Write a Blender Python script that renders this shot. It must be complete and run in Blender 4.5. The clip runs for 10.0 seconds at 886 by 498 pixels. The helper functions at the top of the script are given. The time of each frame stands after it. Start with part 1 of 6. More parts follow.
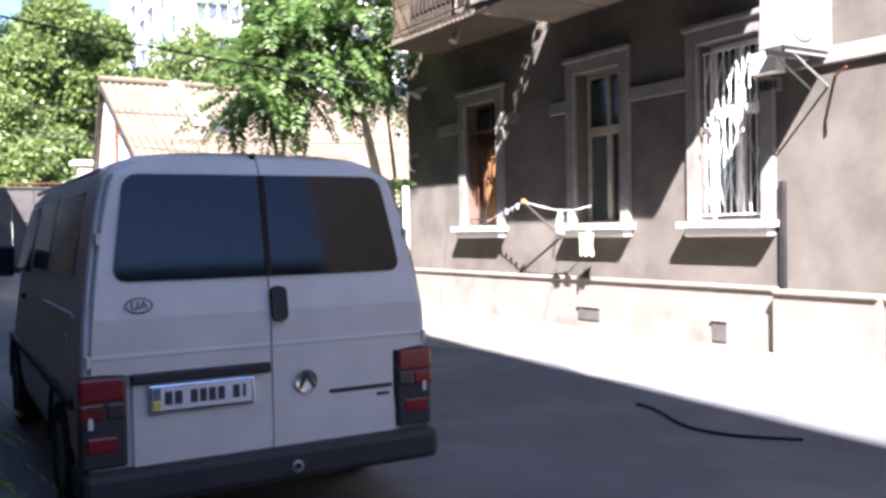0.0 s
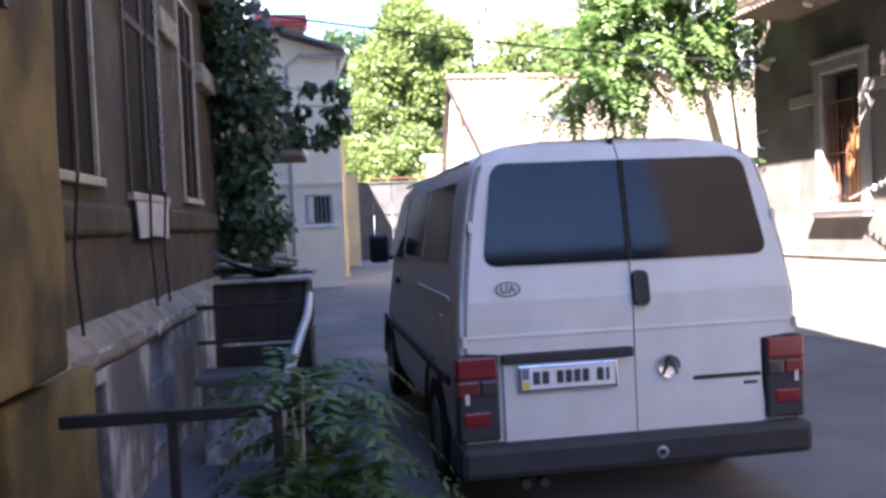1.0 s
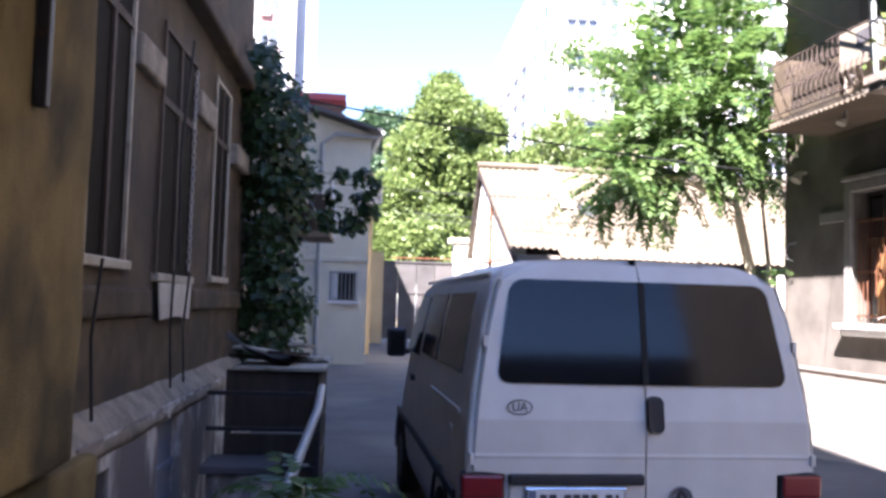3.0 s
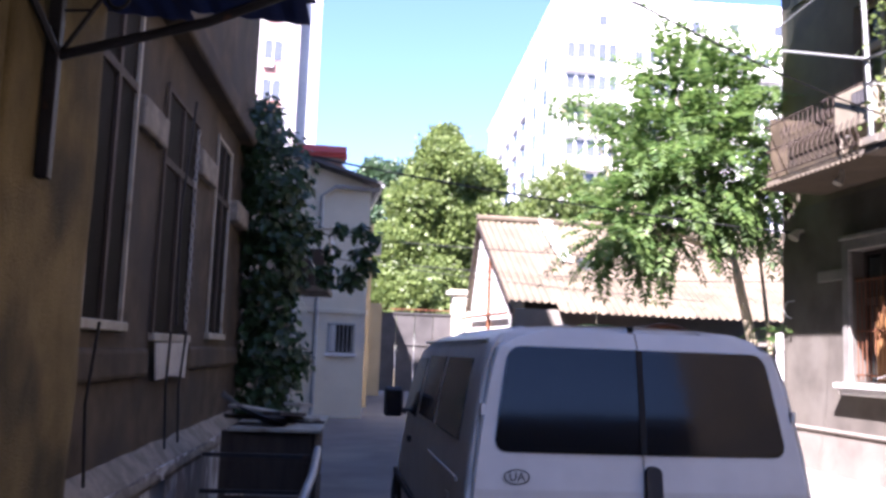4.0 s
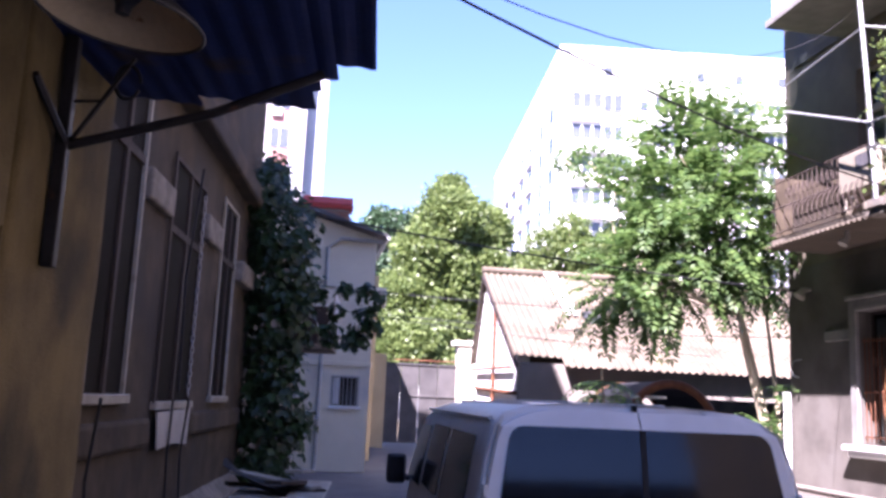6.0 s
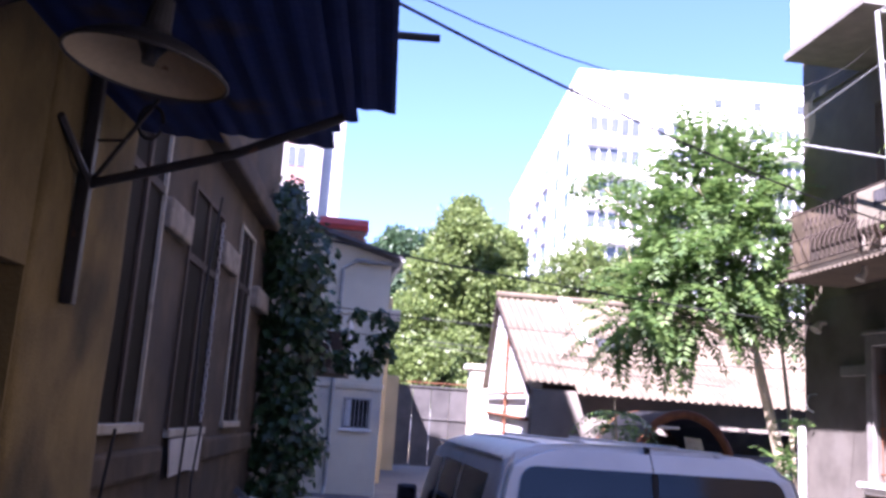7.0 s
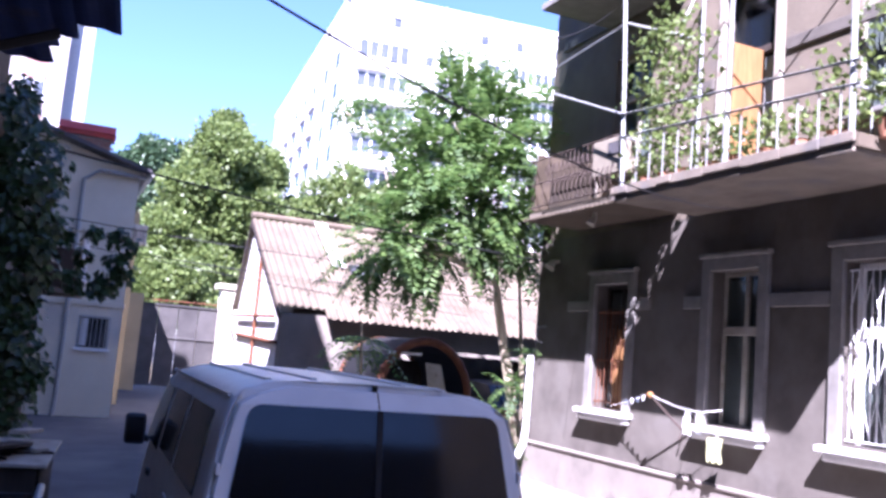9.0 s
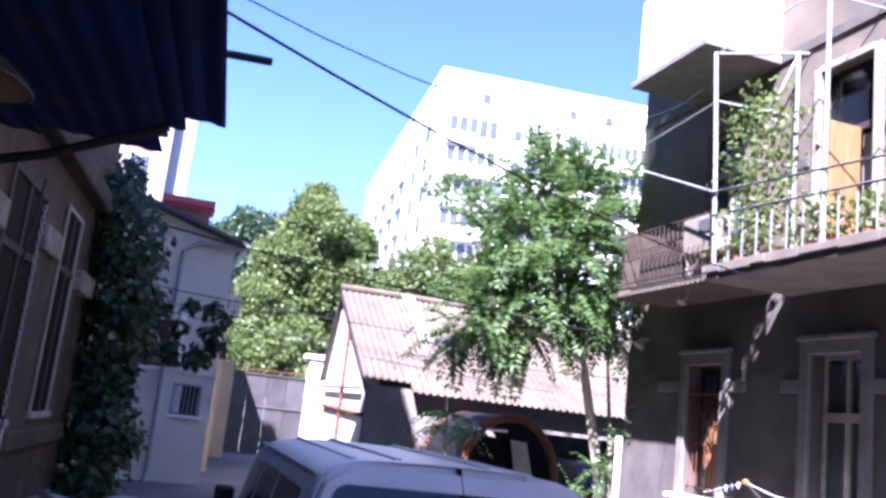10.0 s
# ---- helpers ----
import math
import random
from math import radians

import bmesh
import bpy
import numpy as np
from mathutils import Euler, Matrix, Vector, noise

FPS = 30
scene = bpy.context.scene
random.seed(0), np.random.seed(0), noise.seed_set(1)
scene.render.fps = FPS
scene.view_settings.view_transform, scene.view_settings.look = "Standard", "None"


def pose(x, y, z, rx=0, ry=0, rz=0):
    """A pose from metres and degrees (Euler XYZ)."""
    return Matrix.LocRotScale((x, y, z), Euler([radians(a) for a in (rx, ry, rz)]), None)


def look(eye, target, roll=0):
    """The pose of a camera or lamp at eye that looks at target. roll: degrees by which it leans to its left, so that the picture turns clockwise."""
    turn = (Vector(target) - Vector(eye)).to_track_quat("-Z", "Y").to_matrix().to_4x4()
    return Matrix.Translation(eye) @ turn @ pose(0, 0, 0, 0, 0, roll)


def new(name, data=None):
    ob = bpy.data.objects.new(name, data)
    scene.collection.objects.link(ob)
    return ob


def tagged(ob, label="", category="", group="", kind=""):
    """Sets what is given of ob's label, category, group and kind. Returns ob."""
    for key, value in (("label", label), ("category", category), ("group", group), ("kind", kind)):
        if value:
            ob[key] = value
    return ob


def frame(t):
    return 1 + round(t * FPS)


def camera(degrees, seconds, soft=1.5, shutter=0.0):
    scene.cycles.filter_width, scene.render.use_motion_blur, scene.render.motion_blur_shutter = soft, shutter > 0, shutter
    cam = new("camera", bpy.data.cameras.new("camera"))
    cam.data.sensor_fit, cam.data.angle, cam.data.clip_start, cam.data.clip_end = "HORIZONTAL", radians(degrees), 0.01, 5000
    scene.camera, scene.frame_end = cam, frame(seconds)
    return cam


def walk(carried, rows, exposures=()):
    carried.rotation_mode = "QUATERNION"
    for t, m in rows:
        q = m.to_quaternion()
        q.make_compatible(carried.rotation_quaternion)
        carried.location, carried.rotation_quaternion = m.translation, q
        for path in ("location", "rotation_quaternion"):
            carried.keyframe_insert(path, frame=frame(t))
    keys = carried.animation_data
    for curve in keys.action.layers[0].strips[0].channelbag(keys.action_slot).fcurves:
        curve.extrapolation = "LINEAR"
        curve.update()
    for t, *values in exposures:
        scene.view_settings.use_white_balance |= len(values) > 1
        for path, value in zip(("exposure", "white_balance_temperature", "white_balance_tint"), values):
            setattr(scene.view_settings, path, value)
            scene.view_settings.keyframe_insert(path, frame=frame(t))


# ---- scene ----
cam = camera(53.2, 10.0, soft=3.1)
PATH = [
    (0, look((0.047, 0.152, 1.495), (1.111, 1.845, 1.452), -1.1)),
    (0.5, look((-0.051, 0.153, 1.502), (0.67, 2.017, 1.439), -1.7)),
    (1, look((-0.092, 0.206, 1.496), (0.284, 2.17, 1.443), -2.6)),
    (1.5, look((-0.121, 0.207, 1.498), (0.021, 2.201, 1.44), -1.9)),
    (2, look((-0.1, 0.209, 1.518), (0.12, 2.197, 1.515), 0.1)),
    (2.5, look((-0.076, 0.213, 1.586), (0.202, 2.194, 1.619), 0.6)),
    (3, look((-0.056, 0.207, 1.67), (0.266, 2.177, 1.793), 1.6)),
    (3.2, look((-0.056, 0.204, 1.696), (0.267, 2.171, 1.859), 1.7)),
    (4.3, look((-0.059, 0.193, 1.782), (0.265, 2.152, 2.023), 2.7)),
    (4.5, look((-0.061, 0.193, 1.797), (0.267, 2.15, 2.045), 3.3)),
    (5, look((-0.065, 0.203, 1.847), (0.248, 2.158, 2.133), 3.6)),
    (6.5, look((-0.052, 0.138, 1.977), (0.244, 2.084, 2.332), 2.2)),
    (7, look((-0.07, 0.129, 2.025), (0.194, 2.075, 2.402), 3.9)),
    (7.5, look((-0.073, 0.164, 2.063), (0.189, 2.119, 2.398), 3.5)),
    (8, look((-0.029, 0.184, 2.079), (0.422, 2.109, 2.382), 3.4)),
    (8.5, look((0.031, 0.176, 2.091), (0.726, 2.032, 2.366), 4.4)),
    (9, look((0.044, 0.127, 2.141), (0.839, 1.947, 2.383), 4.9)),
    (9.5, look((0.041, 0.126, 2.157), (0.753, 1.974, 2.437), 5.2)),
    (10, look((0.024, 0.089, 2.193), (0.613, 1.962, 2.575), 6.6)),
]
EXPO = [(0.0, 3.14, 5850, 21), (0.5, 3.19, 5950, 22), (1.0, 3.99, 6100, 25), (1.5, 4.49, 6450, 27), (2.0, 4.29, 6450, 27), (2.5, 3.99, 6050, 26), (3.2, 3.36, 5950, 24), (4.5, 3.03, 5770, 37), (7.0, 3.09, 5570, 41), (7.8, 3.04, 5370, 40), (8.5, 2.84, 5270, 39), (9.0, 2.89, 5270, 39), (10.0, 2.84, 5170, 39)]
walk(cam, PATH, EXPO)

# ---- world and sun ----
SUN_WAY = Vector((1.4, 2.05, -2.88)).normalized()
world = bpy.data.worlds.new("sky")
scene.world = world
world.use_nodes = True
wn = world.node_tree
sky = wn.nodes.new("ShaderNodeTexSky")
sky.sky_type = "NISHITA"
sky.sun_disc = False
sky.sun_elevation = math.asin(-SUN_WAY.z)
sky.sun_rotation = math.atan2(-SUN_WAY.x, -SUN_WAY.y)
sky.air_density, sky.dust_density, sky.ozone_density = 1.0, 0.2, 5.0
wn.nodes["Background"].inputs["Strength"].default_value = 0.05
wn.links.new(sky.outputs[0], wn.nodes["Background"].inputs["Color"])
sun_data = bpy.data.lights.new("sun", "SUN")
sun_data.energy, sun_data.angle, sun_data.color = 5.0, radians(0.53), (1.0, 0.94, 0.84)
sun = new("sun", sun_data)
sun.matrix_world = look((-20, -30, 45), Vector((-20, -30, 45)) + SUN_WAY)

# ---- materials ----
def rgb(c):
    return (c[0], c[1], c[2], 1.0)


def surface(name, col, col2=None, rough=0.85, metal=0.0, scale=3.0, fine=40.0, bump=0.3, stain=None, stain_scale=0.6, stain_cut=(0.5, 0.7), per_piece=0.0, spec=0.3, stretch=(1, 1, 1), dist=0.01, ramp_at=(0.32, 0.68)):
    """A two-scale procedural surface: broad patches between two colours, fine grain, stains and bump."""
    m = bpy.data.materials.new(name)
    m.use_nodes = True
    nt = m.node_tree
    n, l = nt.nodes, nt.links
    b = n["Principled BSDF"]
    b.inputs["Roughness"].default_value, b.inputs["Metallic"].default_value = rough, metal
    b.inputs["Specular IOR Level"].default_value = spec
    co = n.new("ShaderNodeTexCoord")
    mp = n.new("ShaderNodeMapping")
    mp.inputs["Scale"].default_value = stretch
    l.new(co.outputs["Object"], mp.inputs["Vector"])
    col2 = col2 or tuple(v * 0.72 for v in col)
    big = n.new("ShaderNodeTexNoise")
    big.inputs["Scale"].default_value, big.inputs["Detail"].default_value, big.inputs["Roughness"].default_value = scale, 6.0, 0.6
    l.new(mp.outputs[0], big.inputs["Vector"])
    ramp = n.new("ShaderNodeValToRGB")
    ramp.color_ramp.elements[0].position, ramp.color_ramp.elements[1].position = ramp_at
    ramp.color_ramp.elements[0].color, ramp.color_ramp.elements[1].color = rgb(col2), rgb(col)
    l.new(big.outputs["Fac"], ramp.inputs["Fac"])
    out = ramp.outputs["Color"]
    if stain:
        st = n.new("ShaderNodeTexNoise")
        st.inputs["Scale"].default_value, st.inputs["Detail"].default_value = stain_scale, 8.0
        l.new(mp.outputs[0], st.inputs["Vector"])
        sr = n.new("ShaderNodeMapRange")
        sr.inputs["From Min"].default_value, sr.inputs["From Max"].default_value = stain_cut
        l.new(st.outputs["Fac"], sr.inputs["Value"])
        mx = n.new("ShaderNodeMix")
        mx.data_type = "RGBA"
        l.new(sr.outputs[0], mx.inputs["Factor"])
        l.new(out, mx.inputs["A"])
        mx.inputs["B"].default_value = rgb(stain)
        out = mx.outputs["Result"]
    gr = n.new("ShaderNodeTexNoise")
    gr.inputs["Scale"].default_value, gr.inputs["Detail"].default_value = fine, 4.0
    l.new(mp.outputs[0] if stretch[0] > 2 else co.outputs["Object"], gr.inputs["Vector"])
    gv = n.new("ShaderNodeMapRange")
    gv.inputs["To Min"].default_value, gv.inputs["To Max"].default_value = 0.82, 1.18
    l.new(gr.outputs["Fac"], gv.inputs["Value"])
    val = gv.outputs[0]
    if per_piece:
        oi = n.new("ShaderNodeObjectInfo")
        pr = n.new("ShaderNodeMapRange")
        pr.inputs["To Min"].default_value, pr.inputs["To Max"].default_value = 1 - per_piece, 1 + per_piece
        l.new(oi.outputs["Random"], pr.inputs["Value"])
        mu = n.new("ShaderNodeMath")
        mu.operation = "MULTIPLY"
        l.new(val, mu.inputs[0])
        l.new(pr.outputs[0], mu.inputs[1])
        val = mu.outputs[0]
    hv = n.new("ShaderNodeHueSaturation")
    l.new(out, hv.inputs["Color"])
    l.new(val, hv.inputs["Value"])
    l.new(hv.outputs[0], b.inputs["Base Color"])
    if bump:
        bp = n.new("ShaderNodeBump")
        bp.inputs["Strength"].default_value, bp.inputs["Distance"].default_value = bump, dist
        l.new(gr.outputs["Fac"], bp.inputs["Height"])
        l.new(bp.outputs[0], b.inputs["Normal"])
    return m


def leafy(name, c1, c2, trans=0.35):
    """Leaf material: colour by island, some light through the blade."""
    m = bpy.data.materials.new(name)
    m.use_nodes = True
    n, l = m.node_tree.nodes, m.node_tree.links
    b = n["Principled BSDF"]
    b.inputs["Roughness"].default_value = 0.45
    g = n.new("ShaderNodeNewGeometry")
    r = n.new("ShaderNodeValToRGB")
    r.color_ramp.elements[0].color, r.color_ramp.elements[1].color = rgb(c1), rgb(c2)
    l.new(g.outputs["Random Per Island"], r.inputs["Fac"])
    l.new(r.outputs[0], b.inputs["Base Color"])
    t = n.new("ShaderNodeBsdfTranslucent")
    l.new(r.outputs[0], t.inputs["Color"])
    mix = n.new("ShaderNodeMixShader")
    mix.inputs[0].default_value = trans
    l.new(b.outputs[0], mix.inputs[1])
    l.new(t.outputs[0], mix.inputs[2])
    l.new(mix.outputs[0], n["Material Output"].inputs["Surface"])
    return m


def glassy(name, tint, rough=0.03, spec=0.6):
    m = surface(name, tint, tuple(v * 0.8 for v in tint), rough=rough, bump=0.0, spec=spec, scale=1.5, fine=6)
    return m


M_asphalt = surface("asphalt", (0.115, 0.115, 0.12), (0.075, 0.075, 0.08), rough=0.9, scale=0.9, fine=90, bump=0.5, stain=(0.16, 0.15, 0.14), stain_scale=0.5, stain_cut=(0.52, 0.72), dist=0.006)
# paler than the asphalt to paint in the glare of the sunlit ground
M_pave = surface("sun_glare_pavement", (0.240, 0.216, 0.184), (0.176, 0.160, 0.140), rough=0.9, scale=2, fine=60, stain=(0.240, 0.224, 0.200), stain_cut=(0.58, 0.75))
M_gstucco = surface("grey_stucco", (0.132, 0.117, 0.099), (0.092, 0.081, 0.069), ramp_at=(0.38, 0.62), rough=0.95, scale=1.2, fine=120, bump=0.6, stain=(0.145, 0.131, 0.114), stain_scale=1.1, stain_cut=(0.55, 0.72), dist=0.006)
M_ustucco = surface("beige_stucco", (0.18, 0.148, 0.108), (0.125, 0.104, 0.078), rough=0.95, scale=1.3, fine=110, bump=0.5, stain=(0.104, 0.096, 0.088), stain_scale=0.9, stain_cut=(0.56, 0.72))
M_plinth = surface("pale_plinth_plaster", (0.238, 0.208, 0.178), (0.178, 0.157, 0.136), rough=0.95, scale=1.5, fine=80, bump=0.5, stain=(0.128, 0.115, 0.102), stain_scale=1.4, stain_cut=(0.6, 0.75))
M_trim = surface("grey_white_trim", (0.225, 0.212, 0.192), (0.16, 0.15, 0.136), rough=0.8, scale=4, fine=60, bump=0.2, stain=(0.160, 0.152, 0.144), stain_scale=3, stain_cut=(0.62, 0.8))
M_cream = surface("cream_paint", (0.252, 0.222, 0.168), (0.192, 0.168, 0.126), rough=0.6, scale=4, fine=40, bump=0.1, stain=(0.120, 0.096, 0.066), stain_scale=5, stain_cut=(0.58, 0.75))
M_white = surface("white_paint", (0.78, 0.77, 0.75), (0.66, 0.65, 0.63), rough=0.55, scale=3, fine=30, bump=0.1)
M_dirtywhite = surface("weathered_white_paint", (0.36, 0.33, 0.27), (0.25, 0.225, 0.18), rough=0.7, scale=5, fine=50, bump=0.25, stain=(0.16, 0.12, 0.08), stain_scale=6, stain_cut=(0.6, 0.75))
M_ochre = surface("ochre_stained_stucco", (0.16, 0.118, 0.048), (0.088, 0.066, 0.028), ramp_at=(0.36, 0.64), rough=0.95, scale=2.6, fine=90, bump=0.7, stain=(0.045, 0.036, 0.018), stain_scale=2.2, stain_cut=(0.48, 0.66), stretch=(1, 1, 0.8), dist=0.008)
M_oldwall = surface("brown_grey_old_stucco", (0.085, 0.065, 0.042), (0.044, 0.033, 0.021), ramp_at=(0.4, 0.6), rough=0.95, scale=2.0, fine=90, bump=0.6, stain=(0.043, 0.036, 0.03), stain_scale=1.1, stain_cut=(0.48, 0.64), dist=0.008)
M_peel = surface("peeling_plinth_plaster", (0.46, 0.44, 0.42), (0.2, 0.175, 0.16), ramp_at=(0.45, 0.55), rough=0.95, scale=4.5, fine=70, bump=0.6, stain=(0.13, 0.12, 0.12), stain_scale=2.0, stain_cut=(0.5, 0.58), stretch=(1, 1, 0.45))
M_bluepaint = surface("faded_blue_paint", (0.12, 0.16, 0.24), (0.2, 0.21, 0.24), rough=0.8, scale=3, fine=40, stain=(0.3, 0.29, 0.29), stain_scale=2.5, stain_cut=(0.55, 0.65))
M_reddoor = surface("rust_red_paint", (0.14, 0.034, 0.018), (0.1, 0.024, 0.013), rough=0.6, scale=1, fine=30, bump=0.1)
M_darkwood = surface("dark_weathered_wood", (0.06, 0.045, 0.035), (0.03, 0.022, 0.018), rough=0.8, scale=3, fine=30, stretch=(4, 4, 0.4), bump=0.5)
M_wood = surface("orange_brown_wood", (0.3, 0.155, 0.06), (0.2, 0.1, 0.04), rough=0.6, scale=3, fine=25, stretch=(5, 5, 0.5), bump=0.3)
M_blackmetal = surface("black_painted_metal", (0.025, 0.025, 0.028), (0.015, 0.014, 0.014), rough=0.55, metal=0.0, scale=8, fine=60, bump=0.2, stain=(0.07, 0.035, 0.02), stain_scale=9, stain_cut=(0.62, 0.72))
M_greymetal = surface("grey_painted_steel", (0.33, 0.335, 0.33), (0.25, 0.255, 0.25), rough=0.5, metal=0.2, scale=8, fine=40, bump=0.1, stain=(0.2, 0.11, 0.06), stain_scale=8, stain_cut=(0.66, 0.75))
M_rust = surface("rusty_iron", (0.2, 0.08, 0.04), (0.11, 0.045, 0.025), rough=0.85, metal=0.2, scale=6, fine=50, bump=0.4)
# the blue is lens flare put into the sheet's colour; brown stains are its own
M_eave_flare = surface("flare_blue_roof_sheet", (0.012, 0.028, 0.13), (0.008, 0.018, 0.08), rough=0.6, metal=0.3, scale=2, fine=30, bump=0.15, stain=(0.05, 0.04, 0.035), stain_scale=2, stain_cut=(0.6, 0.72))
def clear_glass(name, through_share):
    """A pane that lets part of the light through and mirrors the rest."""
    m = bpy.data.materials.new(name)
    m.use_nodes = True
    n, l = m.node_tree.nodes, m.node_tree.links
    b = n["Principled BSDF"]
    b.inputs["Base Color"].default_value, b.inputs["Roughness"].default_value = (0.02, 0.024, 0.03, 1), 0.04
    t = n.new("ShaderNodeBsdfTransparent")
    t.inputs["Color"].default_value = (0.8, 0.85, 0.85, 1)
    mix = n.new("ShaderNodeMixShader")
    mix.inputs[0].default_value = through_share
    l.new(b.outputs[0], mix.inputs[1])
    l.new(t.outputs[0], mix.inputs[2])
    l.new(mix.outputs[0], n["Material Output"].inputs["Surface"])
    return m


M_glass = clear_glass("window_glass", 0.7)
M_curtain = surface("pale_curtain", (0.66, 0.63, 0.58), (0.4, 0.38, 0.35), rough=0.9, scale=4, fine=40, stretch=(8, 8, 0.3))
M_dusty = surface("dusty_brown_net", (0.055, 0.047, 0.039), (0.028, 0.024, 0.02), rough=0.95, scale=2, fine=30, stretch=(10, 10, 0.25), bump=0.2)
M_oldglass = glassy("dusty_old_glass", (0.013, 0.011, 0.009), rough=0.75, spec=0.03)
M_stone = surface("worn_pale_stone", (0.24, 0.21, 0.17), (0.15, 0.13, 0.105), ramp_at=(0.4, 0.6), rough=0.9, scale=5, fine=60, bump=0.4)
M_tin = surface("dull_tin", (0.42, 0.4, 0.37), (0.32, 0.3, 0.28), rough=0.6, scale=4, fine=30, bump=0.1)
M_slate = surface("dark_slate_tin", (0.1, 0.095, 0.1), (0.07, 0.065, 0.07), rough=0.6, scale=2, fine=30, bump=0.1)
# dark colour stands in for shade inside rooms, vents and the cellar
M_room_shade = surface("room_shade_colour", (0.09, 0.085, 0.08), rough=0.9)
M_vanwhite = surface("white_van_paint", (0.62, 0.605, 0.565), (0.55, 0.535, 0.5), rough=0.38, scale=0.8, fine=4, bump=0.0, spec=0.35, stain=(0.47, 0.445, 0.4), stain_scale=0.9, stain_cut=(0.6, 0.95))
M_plastic = surface("dark_grey_plastic", (0.035, 0.036, 0.04), (0.025, 0.025, 0.028), rough=0.6, scale=6, fine=80, bump=0.15)
M_tint = glassy("tinted_vehicle_glass", (0.005, 0.007, 0.014), rough=0.085, spec=0.6)
M_redlens = surface("red_lamp_lens", (0.2, 0.01, 0.016), (0.15, 0.007, 0.012), rough=0.2, bump=0.0, spec=0.5)
M_amber = surface("amber_lamp_lens", (0.14, 0.02, 0.015), rough=0.2, bump=0.0, spec=0.5)
M_smoke = surface("smoky_lamp_lens", (0.05, 0.035, 0.035), rough=0.25, bump=0.0, spec=0.5)
M_chrome = surface("chrome", (0.7, 0.7, 0.72), rough=0.15, metal=1.0, bump=0.0)
M_rubber = surface("black_rubber", (0.02, 0.02, 0.02), rough=0.85, fine=60)
M_plate = surface("white_plate", (0.7, 0.7, 0.68), (0.66, 0.66, 0.64), rough=0.45, bump=0.0)
M_yellow = surface("yellow_plate_band", (0.7, 0.6, 0.08), rough=0.5, bump=0.0)
M_ink = surface("dark_ink", (0.06, 0.06, 0.065), rough=0.5, bump=0.0)
M_whiteplaster = surface("white_lime_plaster", (0.64, 0.58, 0.45), (0.54, 0.49, 0.38), rough=0.9, scale=0.9, fine=50, bump=0.3, stain=(0.4, 0.39, 0.37), stain_scale=0.7, stain_cut=(0.55, 0.75))
M_yellowplaster = surface("pale_yellow_plaster", (0.46, 0.36, 0.21), (0.38, 0.3, 0.17), rough=0.9, scale=1.2, fine=50)
M_gate = surface("grey_sheet_gate", (0.080, 0.074, 0.070), (0.048, 0.044, 0.042), rough=0.7, metal=0.1, scale=2, fine=30, per_piece=0.15)
M_asbestos = surface("weathered_fibre_cement", (0.14, 0.113, 0.08), (0.092, 0.073, 0.052), rough=0.95, scale=1.5, fine=60, bump=0.3, stain=(0.098, 0.086, 0.075), stain_scale=1.3, stain_cut=(0.55, 0.72), per_piece=0.12)
M_brick = surface("red_brown_brick", (0.33, 0.17, 0.12), (0.24, 0.12, 0.08), rough=0.9, scale=6, fine=60, per_piece=0.2)
M_mortar = surface("grey_mortar", (0.3, 0.28, 0.25), rough=0.95)
M_redroof = surface("red_painted_tin", (0.5, 0.07, 0.05), (0.42, 0.055, 0.04), rough=0.5, bump=0.05)
M_concrete = surface("concrete", (0.21, 0.178, 0.138), (0.14, 0.118, 0.092), rough=0.95, scale=2, fine=70, bump=0.5, stain=(0.128, 0.120, 0.112), stain_scale=1.7, stain_cut=(0.55, 0.72))
M_apt = surface("white_tower_panel", (0.8, 0.78, 0.74), (0.73, 0.71, 0.68), rough=0.8, scale=0.3, fine=5, bump=0.05)
M_aptgrey = surface("grey_loggia_panel", (0.38, 0.38, 0.4), (0.31, 0.31, 0.33), rough=0.8, scale=0.4, fine=6, bump=0.05)
M_aptglass = glassy("tower_window_glass", (0.085, 0.095, 0.115), rough=0.2)
M_aptwarm = surface("warm_grey_panel", (0.336, 0.304, 0.296), (0.288, 0.264, 0.256), rough=0.85, scale=0.4, fine=8, bump=0.05)
M_pink = surface("pink_wall_panel", (0.36, 0.19, 0.16), (0.3, 0.16, 0.14), rough=0.85, scale=0.5, fine=8, bump=0.05)
M_bark = surface("pale_tree_bark", (0.5, 0.42, 0.3), (0.36, 0.3, 0.21), rough=0.9, scale=5, fine=40, stretch=(3, 3, 0.6), bump=0.5)
M_leaf = leafy("pinnate_leaf", (0.048, 0.100, 0.028), (0.144, 0.224, 0.060), 0.5)
M_sapling = leafy("young_feather_leaf", (0.026, 0.064, 0.015), (0.075, 0.143, 0.026), 0.35)
M_iron = surface("brown_old_iron", (0.075, 0.055, 0.045), (0.05, 0.035, 0.03), rough=0.8, scale=8, fine=50, bump=0.3)
M_farleaf = leafy("far_tree_leaf", (0.094, 0.140, 0.039), (0.195, 0.250, 0.074), 0.5)
M_darkleaf = leafy("blue_green_leaf", (0.035, 0.075, 0.035), (0.07, 0.12, 0.05), 0.3)
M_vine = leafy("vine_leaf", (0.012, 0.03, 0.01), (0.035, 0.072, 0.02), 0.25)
M_enamel_in = surface("white_enamel", (0.56, 0.47, 0.3), (0.44, 0.36, 0.22), rough=0.4, bump=0.0, stain=(0.15, 0.08, 0.04), stain_scale=9, stain_cut=(0.66, 0.72))
M_enamel_out = surface("dark_enamel", (0.06, 0.06, 0.06), rough=0.4, bump=0.0)
M_cloth = surface("white_cloth", (0.75, 0.75, 0.75), rough=0.95, fine=90)
